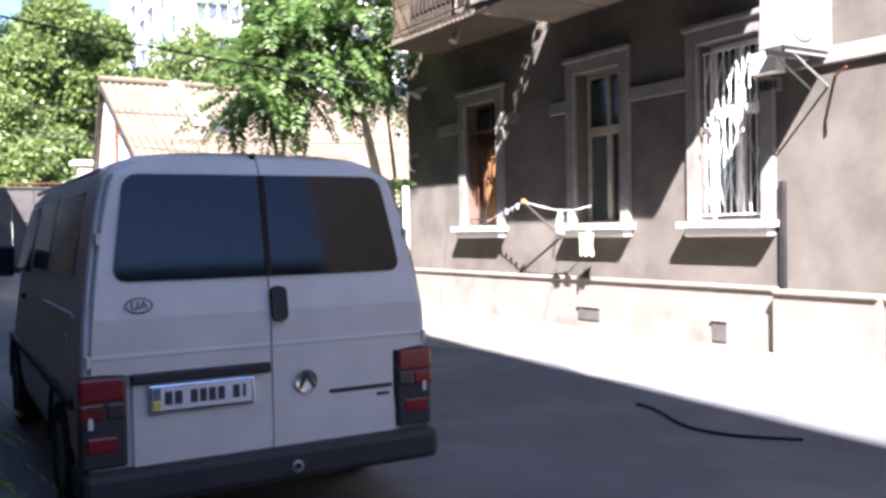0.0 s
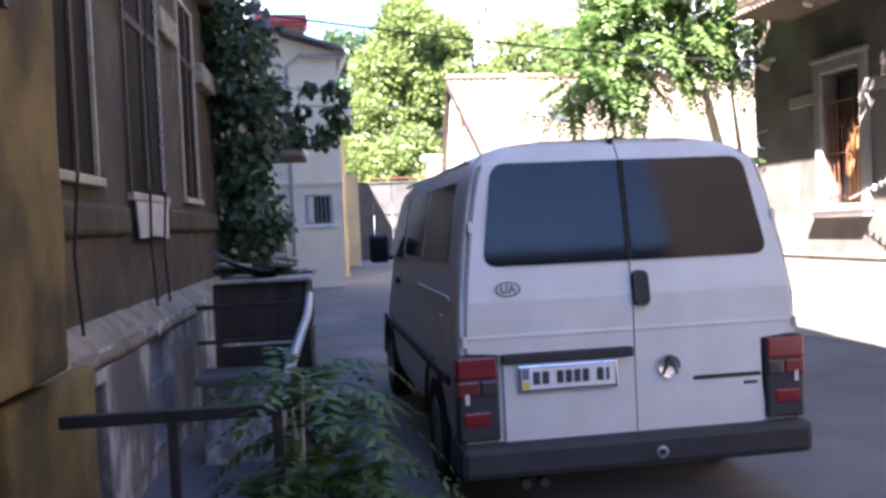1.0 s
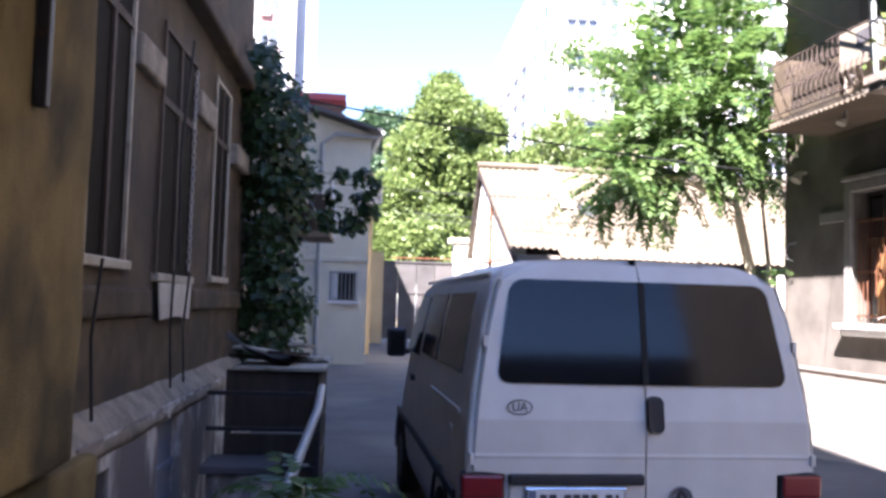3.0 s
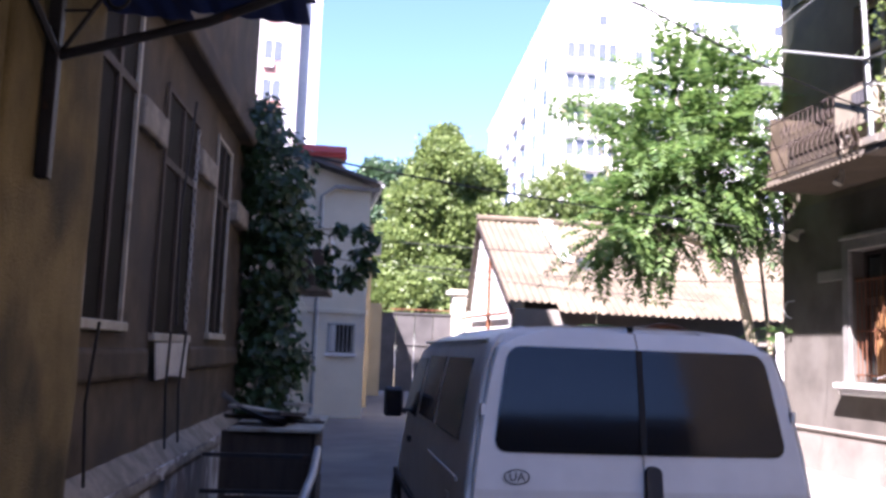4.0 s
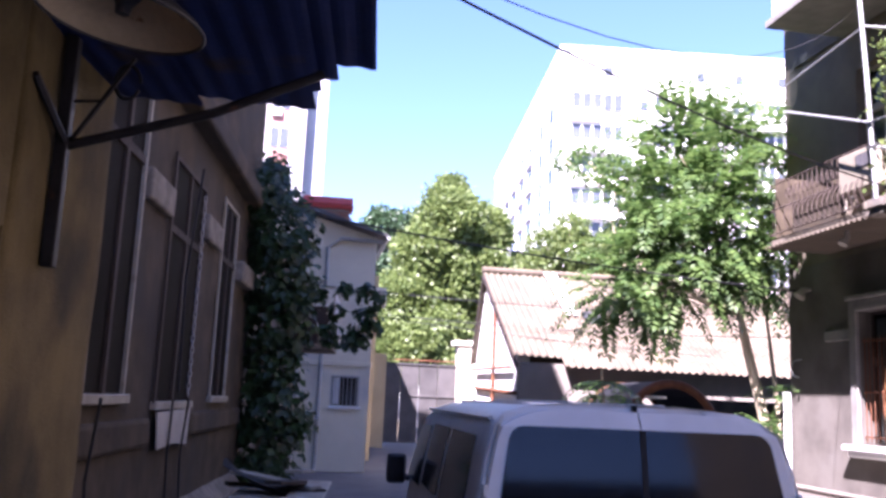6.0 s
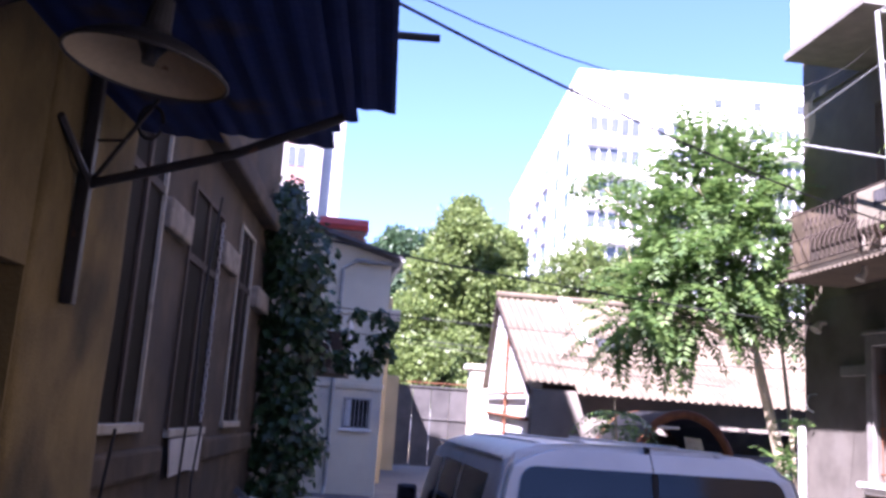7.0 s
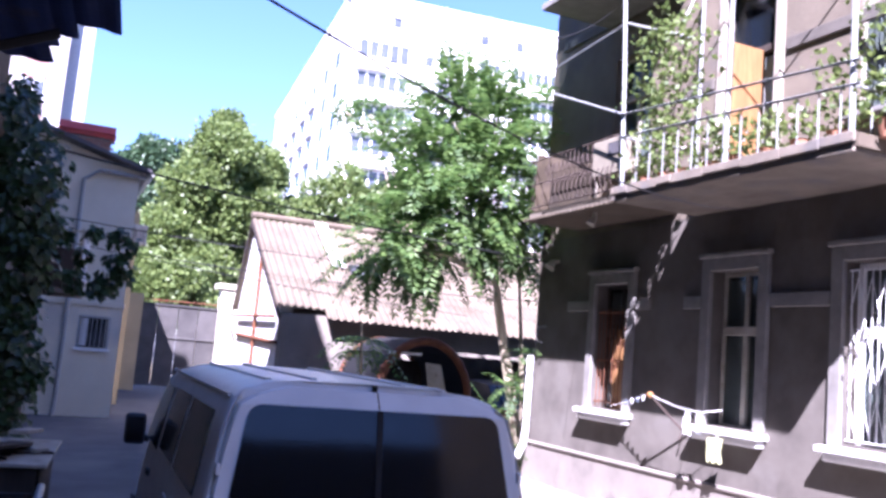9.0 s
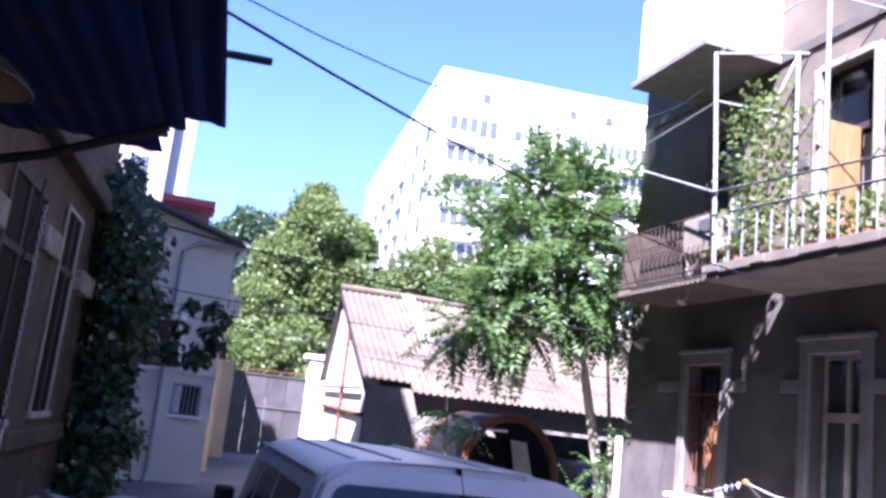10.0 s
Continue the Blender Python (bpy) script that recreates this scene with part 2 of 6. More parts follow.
M_yellowcloth = surface("yellow_green_cloth", (0.36, 0.36, 0.19), (0.26, 0.26, 0.14), rough=0.95, fine=60)
M_flower = surface("pale_flower", (0.375, 0.330, 0.310), (0.310, 0.225, 0.210), rough=0.8, scale=20)
M_pot = surface("clay_pot", (0.35, 0.17, 0.1), rough=0.9)
M_cable = surface("black_cable", (0.02, 0.02, 0.022), rough=0.6, bump=0.0)
M_car = surface("dark_car_paint", (0.04, 0.045, 0.05), rough=0.3, bump=0.0, spec=0.5)


# ---- building helpers ----
def thing(name, m=None, label="", category="", group="", kind=""):
    ob = new(name)
    ob.empty_display_size = 0.2
    ob.matrix_world = m or Matrix()
    return tagged(ob, label, category, group, kind)


def mesh_of(name, bm, mat, smooth=False):
    me = bpy.data.meshes.new(name)
    bm.normal_update()
    bm.to_mesh(me)
    bm.free()
    me.materials.append(mat)
    if smooth:
        for p in me.polygons:
            p.use_smooth = True
    return me


def part(name, bm, mat, parent, label="", smooth=False):
    """Links a bmesh as one mesh object under a thing or a part."""
    ob = new(name, mesh_of(name, bm, mat, smooth))
    ob.parent = parent
    if label:
        ob["label"] = label
    return ob


def solid(name, bm, mat, m=None, label="", category="", group="", kind="", smooth=False):
    """A top-level thing that is one mesh."""
    ob = new(name, mesh_of(name, bm, mat, smooth))
    ob.matrix_world = m or Matrix()
    return tagged(ob, label, category, group, kind)


def shared(name, me, parent, m):
    ob = new(name, me)
    ob.parent = parent
    ob.matrix_basis = m
    return ob


def box(x0, x1, y0, y1, z0, z1, bevel=0.0, bm=None):
    bm = bm or bmesh.new()
    vs = [bm.verts.new((x, y, z)) for x in (min(x0, x1), max(x0, x1)) for y in (min(y0, y1), max(y0, y1)) for z in (min(z0, z1), max(z0, z1))]
    fs = [bm.faces.new([vs[i] for i in q]) for q in ((0, 1, 3, 2), (4, 6, 7, 5), (0, 4, 5, 1), (2, 3, 7, 6), (0, 2, 6, 4), (1, 5, 7, 3))]
    if bevel:
        es = list({e for f in fs for e in f.edges})
        bmesh.ops.bevel(bm, geom=es, offset=bevel, segments=2, affect="EDGES", profile=0.5)
    return bm


def tube(points, r, sides=8, bm=None, caps=True):
    """A round bar along points; r is one radius or one for each point."""
    bm = bm or bmesh.new()
    pts = [Vector(p) for p in points]
    rs = r if isinstance(r, (list, tuple)) else [r] * len(pts)
    rings, side = [], None
    for i, p in enumerate(pts):
        d = (pts[min(i + 1, len(pts) - 1)] - pts[max(i - 1, 0)]).normalized()
        if side is None:
            side = d.cross(Vector((0.31, 0.17, 1.0)))
            if side.length < 0.1:
                side = d.cross(Vector((1, 0, 0)))
        side = (side - d * side.dot(d)).normalized()
        up = d.cross(side)
        rings.append([bm.verts.new(p + (side * math.cos(a) + up * math.sin(a)) * rs[i]) for a in [2 * math.pi * k / sides for k in range(sides)]])
    for a, b in zip(rings, rings[1:]):
        for k in range(sides):
            bm.faces.new((a[k], a[(k + 1) % sides], b[(k + 1) % sides], b[k]))
    if caps:
        bm.faces.new(rings[0][::-1])
        bm.faces.new(rings[-1])
    return bm


def lathe(profile, sides=32, bm=None):
    """Turns (radius, height) pairs round the z axis."""
    bm = bm or bmesh.new()
    rings = [[bm.verts.new((max(r, 1e-4) * math.cos(a), max(r, 1e-4) * math.sin(a), z)) for a in [2 * math.pi * k / sides for k in range(sides)]] for r, z in profile]
    for a, b in zip(rings, rings[1:]):
        for k in range(sides):
            bm.faces.new((a[k], a[(k + 1) % sides], b[(k + 1) % sides], b[k]))
    return bm


def wall_mesh(xf, xb, y0, y1, z0, z1, holes=()):
    """A wall of thickness xf to xb with openings that go through it."""
    bm = bmesh.new()
    ys = sorted({y0, y1, *[v for h in holes for v in h[:2] if y0 < v < y1]})
    zs = sorted({z0, z1, *[v for h in holes for v in h[2:] if z0 < v < z1]})

    def full(i, j):
        if not (0 <= i < len(ys) - 1 and 0 <= j < len(zs) - 1):
            return False
        cy, cz = (ys[i] + ys[i + 1]) / 2, (zs[j] + zs[j + 1]) / 2
        return not any(h[0] < cy < h[1] and h[2] < cz < h[3] for h in holes)

    vs = {}

    def v(x, y, z):
        key = (round(x, 4), round(y, 4), round(z, 4))
        if key not in vs:
            vs[key] = bm.verts.new((x, y, z))
        return vs[key]

    for i in range(len(ys) - 1):
        for j in range(len(zs) - 1):
            if not full(i, j):
                continue
            a, b, c, d = ys[i], ys[i + 1], zs[j], zs[j + 1]
            bm.faces.new((v(xf, a, c), v(xf, b, c), v(xf, b, d), v(xf, a, d)))
            bm.faces.new((v(xb, a, d), v(xb, b, d), v(xb, b, c), v(xb, a, c)))
            if not full(i - 1, j):
                bm.faces.new((v(xf, a, c), v(xf, a, d), v(xb, a, d), v(xb, a, c)))
            if not full(i + 1, j):
                bm.faces.new((v(xf, b, d), v(xf, b, c), v(xb, b, c), v(xb, b, d)))
            if not full(i, j - 1):
                bm.faces.new((v(xf, b, c), v(xf, a, c), v(xb, a, c), v(xb, b, c)))
            if not full(i, j + 1):
                bm.faces.new((v(xf, a, d), v(xf, b, d), v(xb, b, d), v(xb, a, d)))
    bmesh.ops.recalc_face_normals(bm, faces=bm.faces)
    return bm


def prism(outline, x0, x1):
    """A plate with the outline (y, z) between x0 and x1."""
    bm = bmesh.new()
    a = [bm.verts.new((x0, y, z)) for y, z in outline]
    b = [bm.verts.new((x1, y, z)) for y, z in outline]
    bm.faces.new(a[::-1])
    bm.faces.new(b)
    for k in range(len(a)):
        bm.faces.new((a[k], a[(k + 1) % len(a)], b[(k + 1) % len(a)], b[k]))
    bmesh.ops.recalc_face_normals(bm, faces=bm.faces)
    return bm


def smooth01(v):
    v = min(1.0, max(0.0, v))
    return v * v * (3 - 2 * v)


def ground_z(x, y):
    return -0.12 + 0.22 * smooth01((x - 5.6) / 1.8) + 0.42 * smooth01((y - 9) / 24) * (1 - smooth01((x - 5.6) / 1.6) * 0.3)


LEFT = Matrix.Translation((-1.62, 0, 0)) @ Matrix.Rotation(radians(-4.8), 4, "Z")

# ---- ground ----
def make_ground():
    bm = bmesh.new()
    xs = [-2500, -600, -120, -40, -15] + [v * 1.0 for v in range(-8, 5)] + [5 + 0.4 * k for k in range(9)] + [9, 10, 12, 15, 20, 30, 60, 150, 600, 2500]
    ys = [-2500, -600, -120, -40, -15, -8, -4, -2] + [v * 1.0 for v in range(0, 41, 2)] + [50, 70, 100, 200, 600, 3000]
    grid = [[bm.verts.new((x, y, ground_z(x, y))) for y in ys] for x in xs]
    for i in range(len(xs) - 1):
        for j in range(len(ys) - 1):
            bm.faces.new((grid[i][j], grid[i + 1][j], grid[i + 1][j + 1], grid[i][j + 1]))
    solid("ground", bm, M_asphalt, label="worn grey asphalt lane with patches of dust", category="road", kind="structure", smooth=True)


make_ground()

# dusty paved strip along the facade; pale colour holds the sun's glare
bm = bmesh.new()
rows = []
for k in range(44):
    y = 1.0 + 0.31 * k
    x0 = 6.3 + 0.1 * math.sin(1.7 * y) + 0.06 * math.sin(4.1 * y)
    rows.append([bm.verts.new((x, y, ground_z(x, y) + (0.006 if i else -0.02))) for i, x in enumerate((x0, x0 + 0.02, 6.75, 7.1, 7.4, 7.8, 8.2))])
for a, b in zip(rows, rows[1:]):
    for k in range(6):
        bm.faces.new((a[k], a[k + 1], b[k + 1], b[k]))
bmesh.ops.recalc_face_normals(bm, faces=bm.faces)
solid("pavement", bm, M_pave, label="narrow dusty pavement along the grey house, sun glare in its pale colour", category="pavement", kind="structure")

# ---- grey two-storey house with balconies ----
FX = 8.2
WINS = [(11.44, 12.33, 1.56, 3.52), (8.69, 9.58, 1.56, 3.6), (6.5, 7.38, 1.56, 3.6)]
UPPER = [(8.58, 9.54, 4.62, 7.5), (6.5, 7.4, 5.3, 7.4), (11.2, 12.2, 5.3, 7.3)]
solid("wall_east_lower", wall_mesh(FX, FX + 0.45, -10.0, 14.25, -0.2, 4.4, WINS), M_gstucco, label="dark grey rough stucco ground-floor wall", category="wall", kind="structure")
solid("wall_east_upper", wall_mesh(FX + 0.01, FX + 0.45, -10.0, 14.25, 4.4, 12.5, UPPER), M_ustucco, label="beige stained stucco upper wall of the house", category="wall", kind="structure")
solid("wall_east_end", box(FX + 0.45, FX + 9, 13.8, 14.24, -0.2, 12.5), M_gstucco, label="grey stucco end wall of the house", category="wall", kind="structure")
solid("wall_east_near_end", box(FX + 0.45, FX + 8.6, -10.0, -9.6, -0.2, 12.5), M_gstucco, label="grey stucco near end wall of the house", category="wall", kind="structure")
solid("roof_east", box(FX - 0.35, FX + 9, -10.2, 14.5, 12.5, 12.7), M_concrete, label="flat roof slab over the grey house", category="roof", kind="structure")
solid("wall_east_back", box(FX + 8.6, FX + 9, -10.0, 13.8, -0.2, 12.5), M_gstucco, label="grey stucco back wall of the house", category="wall", kind="structure")
solid("room_lining", box(FX + 1.4, FX + 1.5, -9.5, 13.6, 0, 12.4), M_room_shade, label="dark-coloured backing wall that gives the rooms their shade", category="wall", kind="structure")

# plinth with a rounded top ledge, in lengths
for a, b, top, out in ((6.28, 14.3, 0.81, 0.07), (5.08, 6.27, 0.79, 0.16), (-5.5, 5.07, 0.77, 0.07)):
    bm = box(FX - out, FX + 0.02, a, b, -0.2, top - 0.05)
    solid("plinth", bm, M_plinth, label="pale cracked plaster plinth along the house foot", category="plinth", kind="structure")
    solid("plinth_ledge", box(FX - out - 0.03, FX + 0.02, a, b, top - 0.05, top, 0.015), M_plinth, label="thin worn ledge on top of the plinth", category="ledge", kind="structure")
for y, z, w, h in ((9.3, 0.32, 0.42, 0.16), (7.06, 0.27, 0.2, 0.22)):
    t = thing("cellar_vent", Matrix.Translation((FX - 0.075, y, z)), "small dark cellar vent in the plinth", "vent", "cellar vents")
    # no hole here: a dark plate paints the vent's inner shade
    part("shade_plate", box(-0.012, 0.03, -w / 2, w / 2, -h / 2, h / 2), M_room_shade, t)
    part("lintel", box(-0.03, 0.02, -w / 2 - 0.02, w / 2 + 0.02, h / 2, h / 2 + 0.03, 0.006), M_plinth, t)

# string course between the windows
for a, b in ((12.51, 13.16), (9.76, 10.12), (10.9, 11.26), (7.56, 8.51), (4.2, 6.32)):
    solid("trim", box(FX - 0.05, FX + 0.01, a, b, 3.1, 3.27, 0.012), M_trim, label="pale moulded string course on grey stucco", category="moulding", group="string courses", kind="structure")


def cloth_fold(x, y0, y1, z0, z1):
    """A hanging curtain with folds."""
    bm = bmesh.new()
    n = 16
    f = [[bm.verts.new((x + d + 0.025 * math.sin(k * 1.9), y0 + (y1 - y0) * k / n, z)) for k in range(n + 1)] for d in (0, 0.006) for z in (z0, z1)]
    for k in range(n):
        bm.faces.new((f[0][k], f[0][k + 1], f[1][k + 1], f[1][k]))
        bm.faces.new((f[3][k], f[3][k + 1], f[2][k + 1], f[2][k]))
    return bm


def sash_window(parent, y0, y1, z0, z1, x, mat, transom=0.62, curtain=True):
    """A casement frame with two lower and two upper panes, set at depth x."""
    f = 0.055
    part("window_frame", box(x, x + 0.07, y0, y0 + f, z0, z1, 0.006), mat, parent)
    part("window_frame", box(x, x + 0.07, y1 - f, y1, z0, z1, 0.006), mat, parent)
    part("window_frame", box(x, x + 0.07, y0 + f, y1 - f, z0, z0 + f, 0.006), mat, parent)
    part("window_frame", box(x, x + 0.07, y0 + f, y1 - f, z1 - f, z1, 0.006), mat, parent)
    zt, yc = z0 + (z1 - z0) * transom, (y0 + y1) / 2
    part("transom", box(x - 0.02, x + 0.065, y0 + f, y1 - f, zt - 0.06, zt + 0.06, 0.01), mat, parent)
    part("mullion", box(x - 0.01, x + 0.06, yc - 0.045, yc + 0.045, z0 + f, zt - 0.06, 0.006), mat, parent)
    part("mullion", box(x - 0.01, x + 0.06, yc - 0.035, yc + 0.035, zt + 0.06, z1 - f, 0.006), mat, parent)
    for a, b in ((y0 + 0.06, yc - 0.04), (yc + 0.04, y1 - 0.06)):
        part("curtain", cloth_fold(x + 0.075, a, b, z0 + 0.05, z1 - 0.1), M_curtain, parent)
    for a, b in ((y0 + f, yc - 0.035), (yc + 0.035, y1 - f)):
        for c, d in ((z0 + f, zt - 0.06), (zt + 0.06, z1 - f)):
            part("pane", box(x + 0.03, x + 0.036, a, b, c, d), M_glass, parent)


SURR = 0.17
for k, (a, b, z0, z1) in enumerate(WINS):
    w = thing(f"window_{k + 1}", Matrix(), ["tall ground-floor window with brown frame behind a rusty grille", "tall ground-floor window with pale painted casements", "tall ground-floor window with a white zigzag grille"][k], "window", "ground-floor windows", "structure")
    part("surround", box(FX - 0.06, FX + 0.02, a - SURR, a, z0 - 0.02, z1 + SURR, 0.012), M_trim, w)
    part("surround", box(FX - 0.06, FX + 0.02, b, b + SURR, z0 - 0.02, z1 + SURR, 0.012), M_trim, w)
    part("surround", box(FX - 0.06, FX + 0.02, a, b, z1, z1 + SURR, 0.012), M_trim, w)
    part("hood", box(FX - 0.1, FX + 0.02, a - SURR - 0.03, b + SURR + 0.03, z1 + SURR, z1 + SURR + 0.07, 0.015), M_trim, w)
    sill = box(FX - 0.22, FX + 0.3, a - SURR - 0.05, b + SURR + 0.02, z0 - 0.1, z0 - 0.03, 0.01)
    part("window_sill", sill, M_white, w, "white painted sill")
    part("sill_apron", box(FX - 0.16, FX + 0.01, a - SURR, b + SURR - 0.03, z0 - 0.2, z0 - 0.1, 0.03), M_white, w)
    sash_window(w, a, b, z0 - 0.03, z1, FX + 0.2, M_darkwood if k == 0 else M_dirtywhite if k == 1 else M_white)

# zigzag grille before the third window
g = thing("window_grille", Matrix(), "white welded bar grille with zigzag pattern", "grille")
a, b, z0, z1 = WINS[2]
n = 9
for i in range(n + 1):
    y = a + 0.03 + (b - a - 0.06) * i / n
    part("bar", tube([(FX + 0.06, y, z0 + 0.05), (FX + 0.06, y, z1 - 0.1)], 0.008, 6), M_white, g)
for j in range(4):
    pts = []
    for i in range(n + 1):
        y = a + 0.03 + (b - a - 0.06) * i / n
        pts.append((FX + 0.045, y, z0 + 0.15 + 0.45 * j + (0.34 if (i + j) % 2 else 0)))
    part("zigzag", tube(pts, 0.008, 6), M_white, g)
for z in (z0 + 0.05, z1 - 0.1):
    part("cross_bar", tube([(FX + 0.055, a + 0.0, z), (FX + 0.055, b, z)], 0.011, 6), M_white, g)
g = thing("window_grille", Matrix(), "rusty vertical bar grille before a brown window", "grille")
a, b, z0, z1 = WINS[0]
for i in range(9):
    y = a + 0.05 + (b - a - 0.1) * i / 8
    part("bar", tube([(FX + 0.05, y, z0 + 0.02), (FX + 0.05, y, z1 - 0.4)], 0.009, 6), M_rust, g)
for z in (z0 + 0.1, z0 + 0.75, z1 - 0.45):
    part("cross_bar", box(FX + 0.042, FX + 0.058, a, b, z - 0.012, z + 0.012), M_rust, g)
for i in range(5):
    part("slat", box(FX + 0.09, FX + 0.12, a + 0.04 + i * 0.09, a + 0.11 + i * 0.09, z0 - 0.02, z0 + 1.1 + 0.15 * (i % 2), 0.004), M_wood, g, "orange-brown wooden slat")

# upper windows and the balcony door
w = thing("window_4", Matrix(), "shuttered balcony doorway with orange-brown door leaves", "balcony door", "", "structure")
part("casing", box(FX - 0.05, FX + 0.03, 8.46, 8.58, 4.62, 7.58, 0.01), M_dirtywhite, w)
part("casing", box(FX - 0.05, FX + 0.03, 9.54, 9.66, 4.62, 7.58, 0.01), M_dirtywhite, w)
part("casing", box(FX - 0.05, FX + 0.03, 8.58, 9.54, 7.5, 7.6, 0.01), M_dirtywhite, w)
part("door_leaf", box(FX - 0.45, FX + 0.04, 8.86, 8.91, 4.63, 6.53, 0.01), M_wood, w, "open orange-brown wooden door leaf")
part("door_leaf", box(FX + 0.12, FX + 0.17, 9.1, 9.53, 4.63, 6.53, 0.01), M_wood, w)
part("transom", box(FX + 0.1, FX + 0.18, 8.58, 9.54, 6.53, 6.63, 0.01), M_darkwood, w)
part("pane", box(FX + 0.14, FX + 0.147, 8.58, 9.54, 6.63, 7.5), M_glass, w)
part("curtain", box(FX + 0.3, FX + 0.32, 8.58, 9.1, 4.65, 6.55), M_curtain, w, "pale hanging curtain")
for k in (1, 2):
    a, b, z0, z1 = UPPER[k]
    w = thing(f"window_{k + 4}", Matrix(), "upper-floor window in a weathered white frame", "window", "upper windows", "structure")
    sash_window(w, a, b, z0, z1, FX + 0.15, M_dirtywhite, 0.66)
    part("window_sill", box(FX - 0.12, FX + 0.15, a - 0.05, b + 0.05, z0 - 0.06, z0, 0.01), M_trim, w)
# dark horizontal recessed band on the upper wall
for a, b, z in ((3.0, 8.4, 6.38), (9.75, 10.4, 6.2), (3.0, 13.9, 7.95)):
    solid("trim", box(FX - 0.03, FX + 0.02, a, b, z, z + 0.16, 0.01), M_gstucco, label="dark grey painted band on beige stucco", category="moulding", group="upper bands", kind="structure")

# big balcony
BX, BY0, BY1, BZ = 6.86, 6.12, 10.03, 4.58
bal = thing("balcony", Matrix(), "concrete balcony slab with grey pipe railing and tall frame posts", "balcony")
bm = box(BX - 0.04, FX, BY0, BY1, BZ - 0.17, BZ, 0.02)
bmesh.ops.subdivide_edges(bm, edges=[e for e in bm.edges if e.calc_length() > 1.0], cuts=14, use_grid_fill=True)
for v in bm.verts:
    if v.co.z < BZ - 0.08:
        v.co.z += 0.018 * noise.noise(v.co * 3.0) + 0.012 * noise.noise(v.co * 9.0)
part("slab", bm, M_concrete, bal)
# broken lip along the slab's outer edge
y = BY0 - 0.03
rnd = random.Random(41)
while y < BY1:
    ln = min(rnd.uniform(0.25, 0.7), BY1 + 0.03 - y)
    part("slab_lip", box(BX - 0.075 - rnd.uniform(0, 0.012), BX - 0.035, y, y + ln - 0.004, BZ - 0.07 - rnd.uniform(0, 0.03), BZ + 0.025 + rnd.uniform(-0.008, 0.008), 0.01), M_concrete, bal)
    y += ln
part("fascia", box(BX - 0.02, FX - 0.1, BY0 - 0.04, BY0 + 0.0, BZ - 0.12, BZ + 0.02, 0.008), M_asbestos, bal)
part("post", tube([(BX, BY0 + 0.06, BZ - 0.1), (BX, BY0 + 0.06, 7.7)], 0.032, 10), M_greymetal, bal)
part("post", tube([(BX, 7.92, BZ), (BX, 7.92, 7.9)], 0.028, 10), M_greymetal, bal)
part("post", tube([(BX, BY1 - 0.12, BZ - 0.1), (BX, BY1 - 0.02, 6.2), (BX, BY1 + 0.1, 7.7)], 0.03, 10), M_greymetal, bal)
part("post", tube([(FX - 0.17, BY1 - 0.18, BZ), (FX - 0.17, BY1 - 0.18, 7.9)], 0.028, 10), M_greymetal, bal)
part("top_bar", tube([(BX, BY1 + 0.1, 7.69), (FX, BY1 - 0.2, 7.91)], 0.022, 8), M_greymetal, bal)
part("brace", tube([(BX, BY1, 6.95), (FX - 0.15, BY1 - 0.18, 6.92)], 0.018, 8), M_greymetal, bal)
part("brace", tube([(FX - 0.17, BY1 - 0.18, 7.88), (FX - 0.55, BY1 - 0.1, 6.93)], 0.014, 6), M_greymetal, bal)
for z, drop in ((5.31, 0.23), (5.63, 0.31)):
    part("rail", tube([(BX - 0.02, BY0 - 0.05, z - drop), (BX - 0.02, BY1, z)], 0.02, 4), M_greymetal, bal)
part("rail", tube([(BX, BY1 - 0.06, 5.31), (FX, BY1 - 0.06, 5.33)], 0.02, 8), M_greymetal, bal)
part("rail", tube([(BX, BY0 + 0.05, 5.08), (FX, BY0 + 0.05, 5.1)], 0.02, 8), M_greymetal, bal)
me = mesh_of("baluster", tube([(0, 0, 0), (0, 0, 1.0)], 0.01, 6), M_greymetal)
for i in range(14):
    y = BY0 + 0.2 + i * 0.275
    shared("baluster", me, bal, Matrix.Translation((BX, y, BZ)) @ Matrix.Diagonal((1, 1, 0.5 + 0.059 * (y - BY0), 1)))
for i in range(4):
    shared("baluster", me, bal, Matrix.Translation((BX + 0.25 + 0.27 * i, BY0 + 0.05, BZ)) @ Matrix.Diagonal((1, 1, 0.5, 1)))
part("stay_rod", tube([(BX, BY1 - 0.06, 5.63), (BX + 0.02, 12.0, 6.43)], 0.016, 6), M_greymetal, bal, "thin grey clothes-drying rod")
part("stay_rod", tube([(BX, BY1, 6.95), (BX + 0.02, 12.5, 6.79)], 0.013, 6), M_greymetal, bal)
part("stay_rod", tube([(BX, BY1 + 0.1, 7.68), (FX, 7.4, 8.9)], 0.013, 6), M_greymetal, bal)
part("stay_rod", tube([(BX, 7.92, 7.6), (FX, 7.2, 7.2)], 0.013, 6), M_greymetal, bal)

# small balcony with scroll railing and corrugated edge
sb = thing("balcony", Matrix(), "small old balcony with curled iron railing and corrugated edge", "balcony")
SX, SY0, SY1, SZ = 7.16, 10.45, 13.0, 4.66
part("slab", box(SX + 0.03, FX, SY0, SY1, SZ - 0.1, SZ, 0.01), M_concrete, sb)


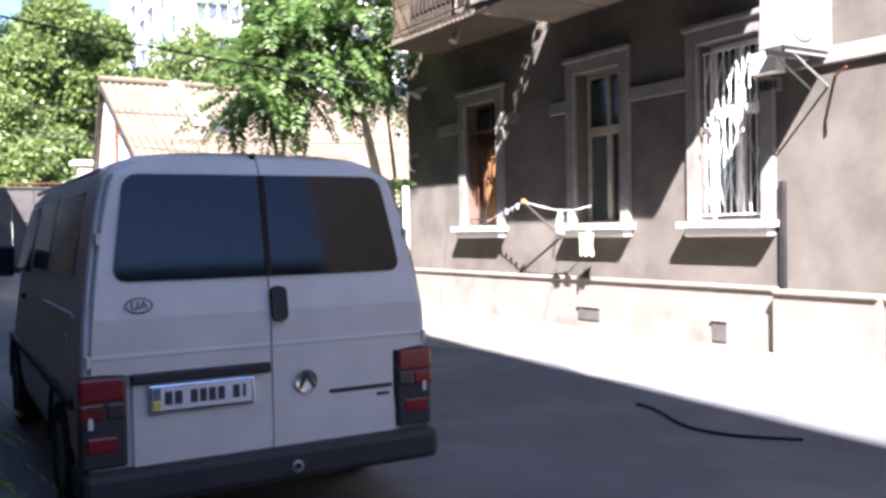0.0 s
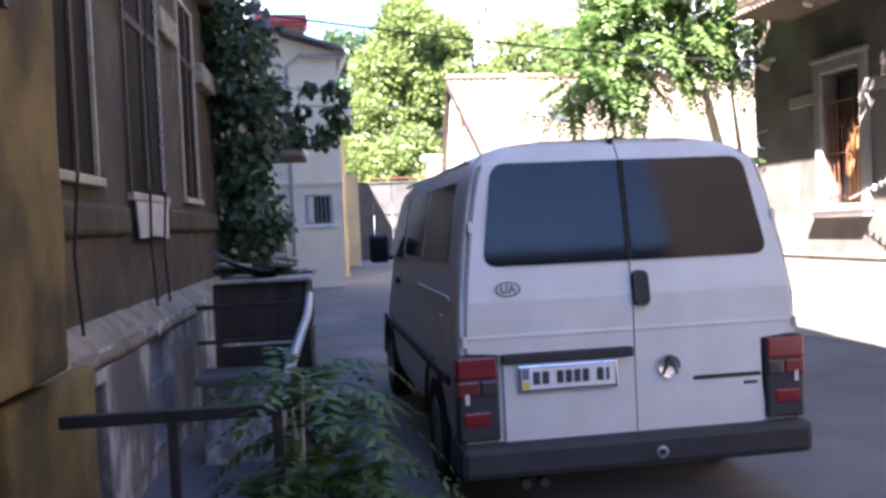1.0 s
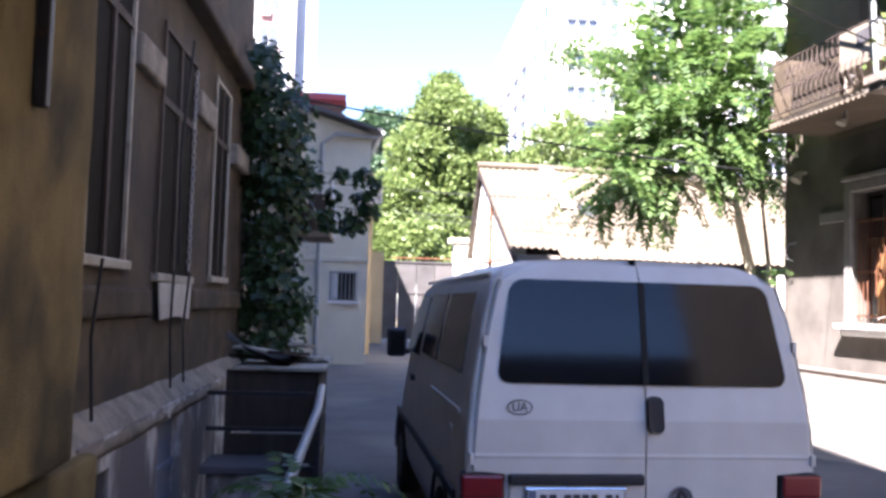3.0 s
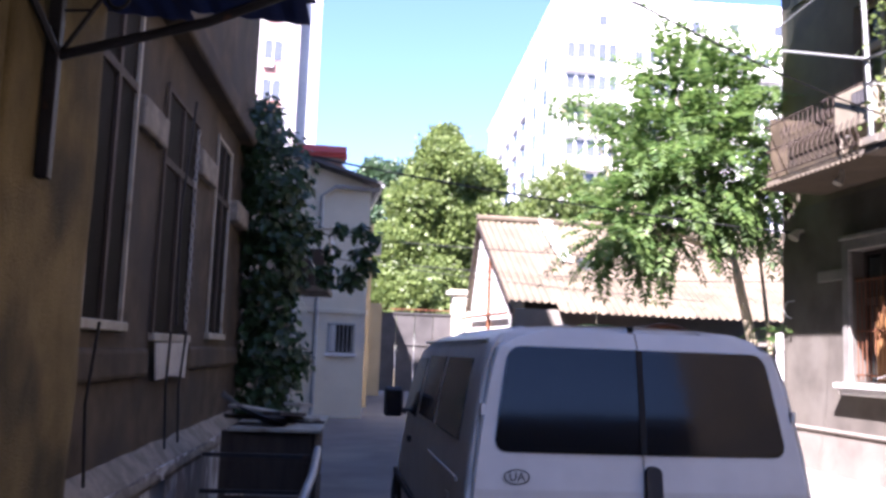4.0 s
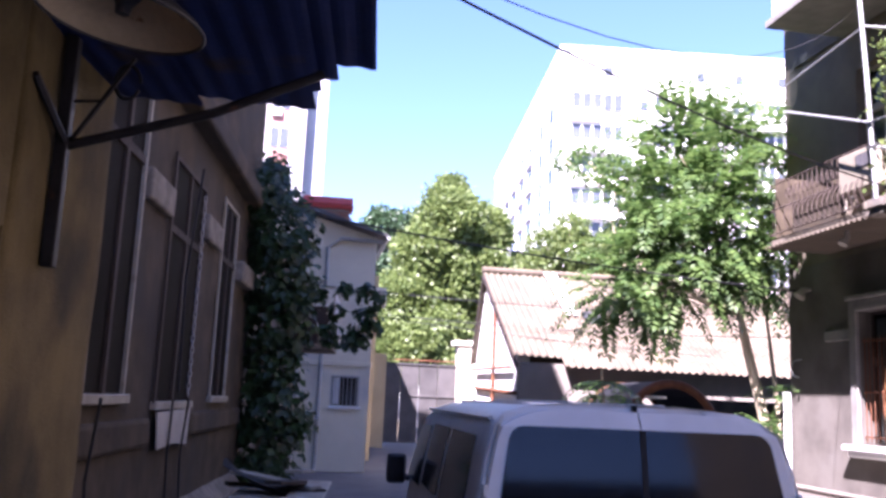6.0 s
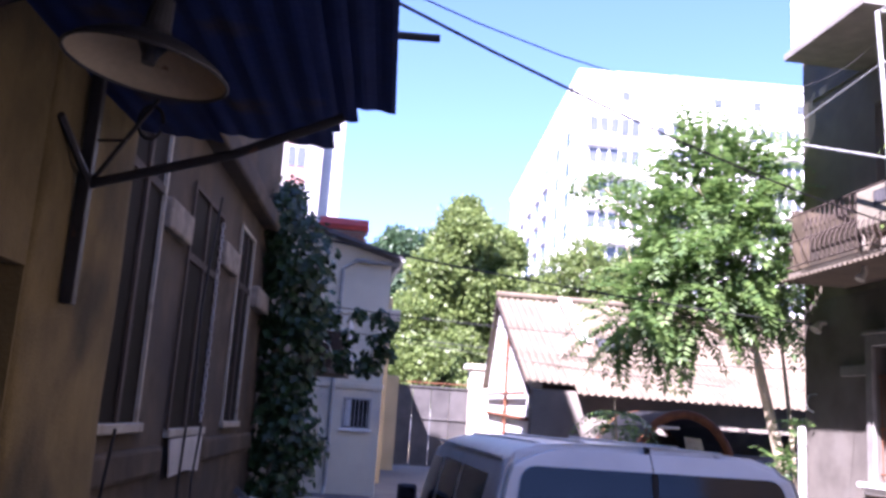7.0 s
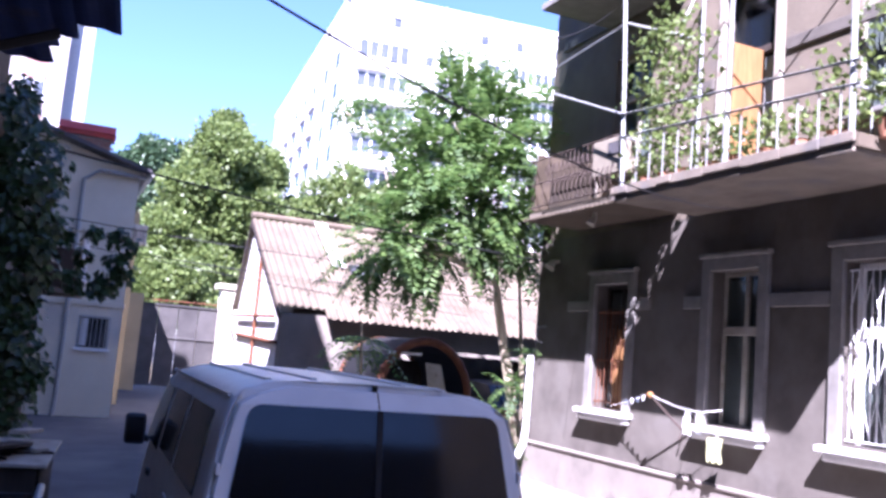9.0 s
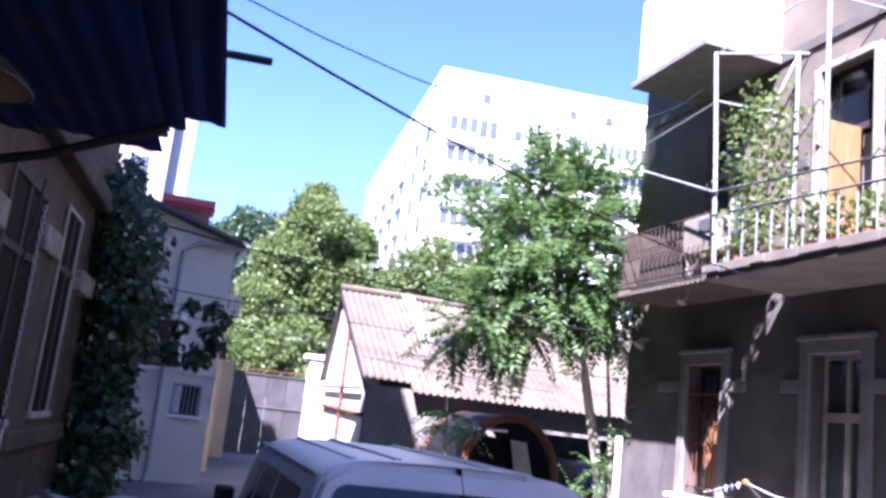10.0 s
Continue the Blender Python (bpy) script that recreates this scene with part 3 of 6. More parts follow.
def corrugated(length, width, pitch=0.13, amp=0.02, rows=1):
    """A thin wavy sheet: waves across x, length along y, in the xy plane."""
    bm = bmesh.new()
    nx = max(4, int(width / pitch * 6))
    top, und = [], []
    for i in range(nx + 1):
        x = width * i / nx
        z = amp * math.sin(2 * math.pi * x / pitch)
        top.append([bm.verts.new((x, length * j / rows, z + 0.004)) for j in range(rows + 1)])
        und.append([bm.verts.new((x, length * j / rows, z - 0.004)) for j in range(rows + 1)])
    for i in range(nx):
        for j in range(rows):
            bm.faces.new((top[i][j], top[i + 1][j], top[i + 1][j + 1], top[i][j + 1]))
            bm.faces.new((und[i][j + 1], und[i + 1][j + 1], und[i + 1][j], und[i][j]))
        bm.faces.new((und[i][0], und[i + 1][0], top[i + 1][0], top[i][0]))
        bm.faces.new((top[i][rows], top[i + 1][rows], und[i + 1][rows], und[i][rows]))
    return bm


c = part("corrugated_sheet", corrugated(FX - SX + 0.06, SY1 - SY0 + 0.1, 0.12, 0.02), M_asbestos, sb)
c.matrix_basis = Matrix.Translation((SX - 0.06, SY0 - 0.05, SZ - 0.14)) @ Matrix(((0, 1, 0, 0), (1, 0, 0, 0), (0, 0, 1, 0), (0, 0, 0, 1)))
for z in (SZ + 0.06, SZ + 0.45, SZ + 0.85):
    part("rail", tube([(SX, SY0, z), (SX, SY1, z)], 0.013, 6), M_iron, sb)
    part("rail", tube([(SX, SY1, z), (FX, SY1, z)], 0.013, 6), M_iron, sb)
curl = bmesh.new()
tube([(0, 0.0, 0.04), (-0.05, 0, 0.1), (-0.1, 0, 0.22), (-0.07, 0, 0.36), (0, 0, 0.45), (0.0, 0, 0.85)], 0.008, 5, curl)
tube([(-0.02, 0.02 + 0.07 * math.cos(a) * (1 - a / 16), 0.62 + 0.1 * math.sin(a) * (1 - a / 16)) for a in [0.6 * k for k in range(18)]], 0.006, 4, curl)
me = mesh_of("curled_baluster", curl, M_iron)
for i in range(16):
    shared("curled_baluster", me, sb, Matrix.Translation((SX, SY0 + 0.08 + 0.125 * i, SZ)))
for i in range(7):
    shared("curled_baluster", me, sb, Matrix.Translation((SX + 0.12 + 0.15 * i, SY1, SZ)) @ Matrix.Rotation(radians(-90), 4, "Z"))
part("back_board", box(SX + 0.1, SX + 0.13, SY0 + 0.75, SY1 - 0.5, SZ, SZ + 0.6, 0.01), M_oldwall, sb, "faded board behind the railing")

# added board that keeps sun off the wall near the house corner
part("shade_board", box(SX + 0.08, FX, SY1 - 0.07, SY1 - 0.04, SZ, SZ + 1.0, 0.008), M_oldwall, sb, "added board at the railing end that shades the wall corner")


def air_conditioner(m, label, fan=True):
    """A split-unit outdoor box: face towards -x."""
    ac = thing("air_conditioner", m, label, "air conditioner")
    part("casing", box(-0.15, 0.15, -0.37, 0.37, 0, 0.53, 0.015), M_tin if fan else M_cream, ac)
    if fan:
        f = part("fan_guard", lathe([(0.2, 0.0), (0.22, 0.012), (0.2, 0.018), (0.0, 0.016)], 24), M_trim, ac)
        f.matrix_basis = Matrix.Translation((-0.15, 0.1, 0.28)) @ Matrix.Rotation(radians(-90), 4, "Y")
        for i in range(7):
            part("louvre", box(-0.156, -0.15, -0.34, -0.18, 0.1 + 0.055 * i, 0.12 + 0.055 * i), M_trim, ac)
    else:
        part("vent_panel", box(-0.158, -0.148, -0.32, -0.02, 0.26, 0.46, 0.006), M_plastic, ac, "dark vent panel")
        for i in range(3):
            part("louvre", box(-0.165, -0.156, -0.3 + 0.09 * i, -0.23 + 0.09 * i, 0.28, 0.44, 0.003), M_slate, ac)
    return ac


ac1 = air_conditioner(Matrix.Translation((SX + 0.12, 10.72, 4.95)), "cream box cooling unit on legs on the small balcony", False)
for y in (-0.3, 0.3):
    for x in (-0.1, 0.1):
        part("leg", box(x - 0.015, x + 0.015, y - 0.015, y + 0.015, SZ - 4.95, 0.0, 0.003), M_dirtywhite, ac1)
ac2 = air_conditioner(Matrix.Translation((7.83, 5.8, 3.22)) @ Matrix.Rotation(radians(90), 4, "Z"), "white outdoor air conditioner on wall brackets above the lane")
for x in (-0.1, 0.1):
    part("bracket", box(x - 0.02, x + 0.02, -0.37, 0.33, -0.05, 0.0, 0.004), M_greymetal, ac2)
    part("strut", tube([(x, -0.37, -0.34), (x, 0.2, -0.04)], 0.012, 6), M_greymetal, ac2)
solid("wall_rod", tube([(FX, 5.62, 2.98), (FX - 0.22, 5.42, 2.97), (FX - 0.3, 5.3, 2.99)], 0.013, 6), M_rust, label="short rusty iron rod sticking out of the wall", category="rod")
mt = thing("meter_cover", Matrix(), "small pale perforated cover below the tin box", "cover")
part("plate", box(FX - 0.06, FX, 6.24, 6.5, 2.92, 3.06, 0.008), M_trim, mt)
for k in range(4):
    part("slot", box(FX - 0.068, FX - 0.058, 6.27 + 0.06 * k, 6.3 + 0.06 * k, 2.95, 3.03), M_plastic, mt)
solid("junction_box", box(FX - 0.2, FX, 6.17, 6.5, 3.1, 3.32, 0.01), M_white, label="white tin box fixed below the air conditioner", category="box")
solid("wall_lamp", tube([(7.35, 11.27, 4.5), (7.35, 11.27, 4.4), (7.3, 11.27, 4.34), (7.28, 11.27, 4.3)], [0.03, 0.04, 0.06, 0.07], 14), M_dirtywhite, label="small white lamp head under the balcony", category="lamp")
solid("wall_lamp", tube([(FX, 13.6, 4.0), (FX - 0.12, 13.6, 3.98), (FX - 0.2, 13.6, 3.86)], [0.03, 0.05, 0.1], 12), M_dirtywhite, label="small shaded lamp on the house corner", category="lamp")

# enclosed white balcony above
eb = thing("enclosed_balcony", Matrix(), "white clad enclosed balcony with a band of windows", "balcony")
part("cladding", box(6.95, FX, 10.44, 12.43, 8.06, 9.5, 0.01), M_white, eb)
part("floor_slab", box(6.85, FX, 10.39, 12.48, 7.95, 8.06, 0.01), M_trim, eb)
for k in range(4):
    y = 10.47 + 0.49 * k
    part("pane", box(6.95, 6.96, y + 0.05, y + 0.46, 9.57, 10.65), M_glass, eb)
    part("window_frame", box(6.93, 6.99, y, y + 0.05, 9.5, 10.7), M_white, eb)
part("pane", box(7.05, 8.1, 12.38, 12.39, 9.57, 10.65), M_glass, eb)
part("top_band", box(6.9, FX, 10.4, 12.48, 10.7, 11.2, 0.01), M_white, eb)
bm = bmesh.new()
for i in range(9):
    box(7.0 + 0.12 * i, 7.06 + 0.12 * i, 10.43, 10.438, 9.15, 9.25, bm=bm)
part("bars_of_writing", bm, M_ink, eb)

# downpipe at the corner and hook
pp = thing("drainpipe", Matrix(), "white painted drainpipe with a bent foot at the house corner", "drainpipe")
part("pipe", tube([(FX - 0.1, 14.2, 2.3), (FX - 0.1, 14.2, 0.95), (FX - 0.14, 14.18, 0.72), (FX - 0.3, 14.1, 0.5)], 0.06, 12), M_white, pp)
for z in (1.2, 2.0):
    part("clamp", lathe([(0.068, z - 0.02), (0.075, z), (0.068, z + 0.02)], 14), M_greymetal, pp).matrix_basis = Matrix.Translation((FX - 0.1, 14.2, 0))
solid("wall_hook", tube([(FX, 13.9, 2.85), (FX - 0.14, 13.9, 2.82), (FX - 0.2, 13.9, 2.7), (FX - 0.16, 13.9, 2.58), (FX - 0.06, 13.9, 2.55)], 0.014, 8), M_greymetal, label="bent grey iron hook on the house wall", category="hook")
solid("wall_conduit", box(FX - 0.05, FX, 6.2, 6.27, 0.81, 1.95, 0.01), M_blackmetal, label="dark square conduit up the grey wall", category="conduit")

# clothes line with washing
cl = thing("clothes_line", Matrix(), "clothes line strung between wall brackets with small washing", "clothes line")
part("bracket_arm", tube([(FX, 9.95, 1.36), (FX - 0.5, 10.16, 1.87)], 0.014, 6), M_iron, cl)
part("bracket_foot", tube([(FX, 10.05, 1.4), (FX - 0.12, 9.98, 1.3)], 0.012, 6), M_iron, cl)
part("line", tube([(FX - 0.02, 11.75, 1.62), (FX - 0.25, 11.2, 1.68), (FX - 0.5, 10.16, 1.87)], 0.006, 5), M_white, cl)
part("line", tube([(FX - 0.5, 10.16, 1.87), (FX - 0.46, 9.6, 1.75), (FX - 0.42, 9.2, 1.72), (FX - 0.3, 8.95, 1.78)], 0.006, 5), M_white, cl)
part("knot", lathe([(0.0, -0.05), (0.045, -0.02), (0.05, 0.02), (0.0, 0.05)], 10), M_wood, cl).matrix_basis = Matrix.Translation((FX - 0.5, 10.16, 1.87))
for i in range(4):
    part("peg", box(-0.01, 0.01, -0.02, 0.02, -0.05, 0.03, 0.004), M_white if i % 2 else M_bluepaint, cl).matrix_basis = Matrix.Translation((FX - 0.28 - 0.05 * i, 11.0 - 0.2 * i, 1.72 + 0.035 * i))


def cloth_bm(w, h, seed):
    rnd = random.Random(seed)
    bm = bmesh.new()
    rows = [[(rnd.uniform(-0.02, 0.02), -w / 2 * (1 - 0.2 * math.sin(3 * j / 6)) + w * i / 6 * (1 - 0.1 * j / 6), -h * j / 6 - (0.03 * math.sin(2.2 * i) if j == 6 else 0)) for i in range(7)] for j in range(7)]
    f = [[bm.verts.new((x - 0.008, y, z)) for x, y, z in r] for r in rows]
    b = [[bm.verts.new((x + 0.008, y, z)) for x, y, z in r] for r in rows]
    for j in range(6):
        for i in range(6):
            bm.faces.new((f[j][i], f[j][i + 1], f[j + 1][i + 1], f[j + 1][i]))
            bm.faces.new((b[j + 1][i], b[j + 1][i + 1], b[j][i + 1], b[j][i]))
    return bm


for y, w, h in ((9.42, 0.12, 0.3), (9.18, 0.13, 0.28)):
    solid("white_sock", cloth_bm(w, h, int(y * 10)), M_cloth, Matrix.Translation((FX - 0.45, y, 1.73)), "small white garment hanging on the line", "garment", "washing", smooth=True)
solid("yellow_cloth", cloth_bm(0.2, 0.3, 5), M_yellowcloth, Matrix.Translation((FX - 0.28, 9.08, 1.42)) @ Matrix.Rotation(0.5, 4, "Z"), "crumpled yellow-green cloth hanging below the sill", "cloth", smooth=True)
solid("cloth_cord", tube([(FX - 0.2, 9.08, 1.5), (FX - 0.28, 9.08, 1.42)], 0.006, 5), M_white, label="short cord holding the yellow cloth", category="cord")

# ---- leaves and trees ----
def leaf_quad(bm, p, d, side, l, w):
    """A pointed blade of four corners with a fold."""
    tip = p + d * l
    up = d.cross(side) * (w * 0.15)
    a = bm.verts.new(p)
    b = bm.verts.new(p + d * l * 0.42 + side * w - up)
    c = bm.verts.new(tip)
    e = bm.verts.new(p + d * l * 0.42 - side * w - up)
    bm.faces.new((a, b, c, e))


def pinnate(bm, p, d, length, rnd, pairs=8, blade=0.13, droop=0.16, slim=0.2):
    """A drooping feather leaf with paired leaflets."""
    d = d.normalized()
    side = d.cross(Vector((0, 0, 1)))
    if side.length < 0.1:
        side = Vector((1, 0, 0))
    side.normalize()
    q = p.copy()
    step = length / pairs
    for i in range(pairs):
        d = (d + Vector((0, 0, -droop))).normalized()
        q = q + d * step
        s = blade * (1.0 - 0.5 * i / pairs)
        for sgn in (-1, 1):
            w = (side * sgn + d * 0.35 + Vector((0, 0, rnd.uniform(-0.5, 0.0)))).normalized()
            leaf_quad(bm, q, w, d, s, s * slim)
    leaf_quad(bm, q, d, side, blade * 0.6, blade * 0.13)


def rand_dir(rnd, up=0.0):
    while True:
        v = Vector((rnd.uniform(-1, 1), rnd.uniform(-1, 1), rnd.uniform(-1, 1)))
        if 0.05 < v.length < 1:
            v.normalize()
            return (v + Vector((0, 0, up))).normalized()


def tree_of_heaven():
    rnd = random.Random(4)
    t = thing("tree", Matrix(), "slender tree with pale forked trunks and drooping feather leaves", "tree")
    base = Vector((8.5, 15.0, ground_z(8.5, 15)))
    part("trunk", tube([base, (8.2, 15.0, 1.6), (7.75, 15.0, 3.4), (7.3, 15.1, 5.0), (7.0, 15.2, 6.3)], [0.085, 0.075, 0.06, 0.045, 0.02], 10), M_bark, t, smooth=True)
    part("trunk", tube([base + Vector((-0.12, -0.1, 0)), (8.1, 14.9, 1.5), (7.55, 14.7, 3.3), (7.4, 14.6, 4.8)], [0.07, 0.06, 0.045, 0.02], 10), M_bark, t, smooth=True)
    part("trunk", tube([base + Vector((0.1, 0.15, 0)), (8.5, 15.2, 2.0), (8.3, 15.3, 4.2)], [0.05, 0.045, 0.02], 8), M_bark, t, smooth=True)
    crown = bmesh.new()
    tips = []
    # limb ends over an uneven crown
    lobes = [((6.9, 15.0, 5.6), 1.5), ((6.1, 14.9, 4.5), 1.1), ((7.9, 14.8, 5.2), 1.1), ((6.2, 15.1, 5.6), 1.0), ((5.75, 14.8, 4.25), 0.6), ((6.6, 14.7, 4.5), 0.75), ((7.6, 14.9, 4.5), 0.55), ((7.1, 15.2, 6.6), 0.75), ((8.2, 15.0, 6.2), 0.7), ((5.5, 14.9, 4.4), 0.5), ((6.7, 15.0, 7.1), 0.5), ((5.6, 14.7, 3.95), 0.4), ((8.45, 15.2, 4.6), 0.6), ((7.6, 15.3, 6.9), 0.6), ((5.25, 14.8, 3.95), 0.5), ((7.2, 14.6, 5.0), 0.9), ((8.1, 14.9, 7.0), 0.6), ((6.5, 14.9, 6.5), 0.7)]
    forks = [(7.3, 15.1, 5.0), (7.75, 15.0, 3.6), (7.5, 14.7, 3.6), (8.3, 15.2, 3.6)]
    for c, r in lobes:
        c = Vector(c)
        fork = min((Vector(f) for f in forks), key=lambda f: (f - c).length)
        mid = (fork + c) / 2 + Vector((0, 0, 0.2))
        part("limb", tube([fork, mid, c], [0.03, 0.022, 0.01], 6), M_bark, t)
        for _ in range(int(46 * r * r) + 8):
            v = rand_dir(rnd)
            p = c + v * r * rnd.uniform(0.25, 1.0) ** 0.6 * 0.85
            out = (v * 0.8 + Vector((0, 0, 0.25)) + rand_dir(rnd) * 0.35)
            pinnate(crown, p, out, rnd.uniform(0.75, 1.2), rnd, 11, 0.27, 0.1, 0.19)
    part("crown", crown, M_leaf, t, "glossy green feather leaves")
    for c, n in (((7.9, 14.5, 1.7), 14), ((7.6, 14.6, 1.2), 12), ((8.5, 14.5, 0.55), 18), ((8.3, 14.6, 2.3), 8)):
        low = bmesh.new()
        for _ in range(n):
            pinnate(low, Vector(c) + rand_dir(rnd) * 0.12, rand_dir(rnd, 0.5), rnd.uniform(0.45, 0.65), rnd, 8, 0.16)
        part("sucker_shoot", low, M_leaf, t, "young green shoot at the trunk foot")
        part("shoot_stem", tube([(8.45, 14.95, 0.1), ((c[0] + 8.4) / 2, 14.7, c[2] * 0.5 + 0.1), c], [0.02, 0.015, 0.008], 6), M_bark, t)


tree_of_heaven()


def clump_tree(name, base, lobes, mat, seed, density, blade, label, trunk_r=0.3):
    """A broad tree: trunk, limbs and a crown of many small blades set on uneven lobes."""
    rnd = random.Random(seed)
    t = thing(name, Matrix(), label, "tree", "trees behind the yard")
    b = Vector((base[0], base[1], ground_z(base[0], base[1]) - 0.03))
    heart = Vector(lobes[0][0])
    part("trunk", tube([b, b.lerp(heart, 0.5) + Vector((0.3, 0, 0)), heart], [trunk_r, trunk_r * 0.75, trunk_r * 0.4], 9), M_bark, t, smooth=True)
    bm = bmesh.new()
    for c, r in lobes:
        c = Vector(c)
        part("limb", tube([b.lerp(heart, 0.55), (heart + c) / 2 + Vector((0, 0, -0.3)), c], [trunk_r * 0.4, trunk_r * 0.25, 0.05], 6), M_bark, t)
        for _ in range(int(density * r * r)):
            v = rand_dir(rnd)
            k = 0.72 + 0.28 * noise.noise(c + v * 2.3) + rnd.uniform(-0.12, 0.16)
            p = c + Vector((v.x, v.y, v.z * 0.95)) * r * k
            for _ in range(3):
                d = (v + rand_dir(rnd) * 1.1 + Vector((0, 0, -0.2))).normalized()
                s = d.cross(rand_dir(rnd)).normalized()
                leaf_quad(bm, p + rand_dir(rnd) * blade, d, s, blade * rnd.uniform(0.8, 1.4), blade * 0.42)
    part("crown", bm, mat, t, "")
    return t


clump_tree("tree", (6.8, 44, 0.3), [((6.6, 44, 7.5), 2.6), ((4.9, 43, 6.5), 2.0), ((8.6, 44, 7.8), 2.3), ((7.0, 43.5, 10.8), 2.0), ((8.9, 44.5, 10.6), 1.6), ((5.6, 43, 9.0), 1.6), ((3.7, 42.5, 5.4), 1.6), ((6.3, 42, 4.8), 1.8), ((9.6, 43, 5.6), 1.7), ((7.0, 44, 12.4), 1.0), ((4.5, 42, 3.6), 1.5), ((11.2, 45, 8.0), 1.9), ((13.2, 46, 7.4), 1.8)], M_farleaf, 11, 760, 0.21, "tall broad green tree in full sun behind the gate", 0.4)
clump_tree("tree", (5.0, 60, 0.5), [((4.9, 60, 13.3), 1.6), ((3.6, 60, 12.4), 1.3), ((6.2, 60, 13.6), 1.2), ((2.6, 60, 11.2), 1.2), ((4.2, 60, 10.4), 1.8)], M_darkleaf, 12, 380, 0.26, "distant dark blue-green tree top", 0.3)
clump_tree("tree", (3.9, 35.5, 0.4), [((3.8, 35.5, 3.6), 1.2), ((4.7, 35.8, 4.2), 1.0), ((3.0, 36, 4.4), 1.0), ((5.2, 36, 3.4), 0.8)], M_farleaf, 13, 650, 0.17, "bright yellow-green bush top behind the gate", 0.12)
clump_tree("tree", (11.0, 35, 0.4), [((10.4, 34, 8.0), 1.25), ((9.3, 34, 8.1), 0.85), ((11.6, 34, 7.8), 1.2), ((10.3, 34, 8.9), 0.8), ((12.9, 35, 8.3), 1.3), ((14.4, 36, 8.6), 1.3), ((9.0, 34, 7.2), 0.8), ((11.0, 34, 6.9), 1.2)], M_farleaf, 14, 480, 0.15, "light feathery tree beyond the shed roof", 0.2)
clump_tree("tree", (10.4, 26.6, 0.3), [((10.2, 26.5, 8.6), 0.8), ((9.4, 26.3, 9.2), 0.75), ((8.5, 26.2, 9.5), 0.7), ((7.7, 26, 9.4), 0.5), ((10.8, 26.4, 7.4), 0.9), ((11.0, 26.4, 9.2), 0.9)], M_leaf, 15, 300, 0.13, "thin green tree reaching over the shed roof", 0.1)

# ---- the white van ----
VAN = Matrix.Translation((1.79, 4.7, -0.12)) @ Matrix.Rotation(radians(-2.0), 4, "Z")
VL = 5.0


def rear_y(z):
    """How far the tail leans in at height z above the road."""
    return 0.0 if z < 1.2 else 0.15 * (z - 1.2) / 0.8


def half_w(z):
    pts = [(0.3, 0.9), (0.5, 0.95), (0.9, 0.965), (1.15, 0.955), (1.4, 0.925), (1.75, 0.865), (1.92, 0.82), (2.0, 0.745), (2.04, 0.62), (2.06, 0.4), (2.068, 0.0)]
    for (a, wa), (b, wb) in zip(pts, pts[1:]):
        if z <= b:
            return wa + (wb - wa) * max(0, z - a) / (b - a)
    return 0.0


def rounded(w0, w1, h0, h1, r, n=5):
    """Outline of a trapezoid with rounded corners: half widths w0 below, w1 above, heights h0 to h1; gives (x, z)."""
    out = []
    for cx, cz, a0 in ((w0 - r, h0 + r, -90), (w1 - r, h1 - r, 0), (-w1 + r, h1 - r, 90), (-w0 + r, h0 + r, 180)):
        for k in range(n + 1):
            a = radians(a0 + 90 * k / n)
            out.append((cx + r * math.cos(a), cz + r * math.sin(a)))
    return out


def tail_panel(outline, off, thick, x0=0.0):
    """A panel that follows the tail's lean: outline (x, z), off metres behind the tail."""
    bm = bmesh.new()
    a = [bm.verts.new((x0 + x, rear_y(z) - off, z)) for x, z in outline]
    b = [bm.verts.new((x0 + x, rear_y(z) - off + thick, z)) for x, z in outline]
    bm.faces.new(a)
    bm.faces.new(b[::-1])
    for k in range(len(a)):
        bm.faces.new((a[k], b[k], b[(k + 1) % len(a)], a[(k + 1) % len(a)]))
    bmesh.ops.recalc_face_normals(bm, faces=bm.faces)
    return bm


def rear_pane(sgn, w0, w1, h0, h1, r):
    """One half of the gently bowed rear window, with rounded outer corners."""
    bm = bmesh.new()
    nx, nz = 12, 14
    rows = []
    for j in range(nz + 1):
        z = h0 + (h1 - h0) * (0.5 - 0.5 * math.cos(math.pi * j / nz))
        k = (z - h0) / (h1 - h0)
        w = w0 + (w1 - w0) * k
        d = min(z - h0, h1 - z)
        if d < r:
            w -= r - math.sqrt(max(0.0, r * r - (r - d) ** 2))
        row = []
        for i in range(nx + 1):
            x = 0.012 + (w - 0.012) * i / nx
            bow = 0.009 * (1 - (x / w0) ** 2) + 0.004 * (1 - (2 * k - 1) ** 2)
            row.append(bm.verts.new((sgn * x, rear_y(z) - 0.024 - bow, z)))
        rows.append(row)
    for a, b in zip(rows, rows[1:]):
        for i in range(nx):
            bm.faces.new((a[i], a[i + 1], b[i + 1], b[i]) if sgn > 0 else (a[i + 1], a[i], b[i], b[i + 1]))
    bmesh.ops.solidify(bm, geom=bm.faces[:], thickness=0.012)
    bmesh.ops.split_edges(bm, edges=[e for e in bm.edges if e.calc_face_angle(0.0) > 0.6])
    return bm


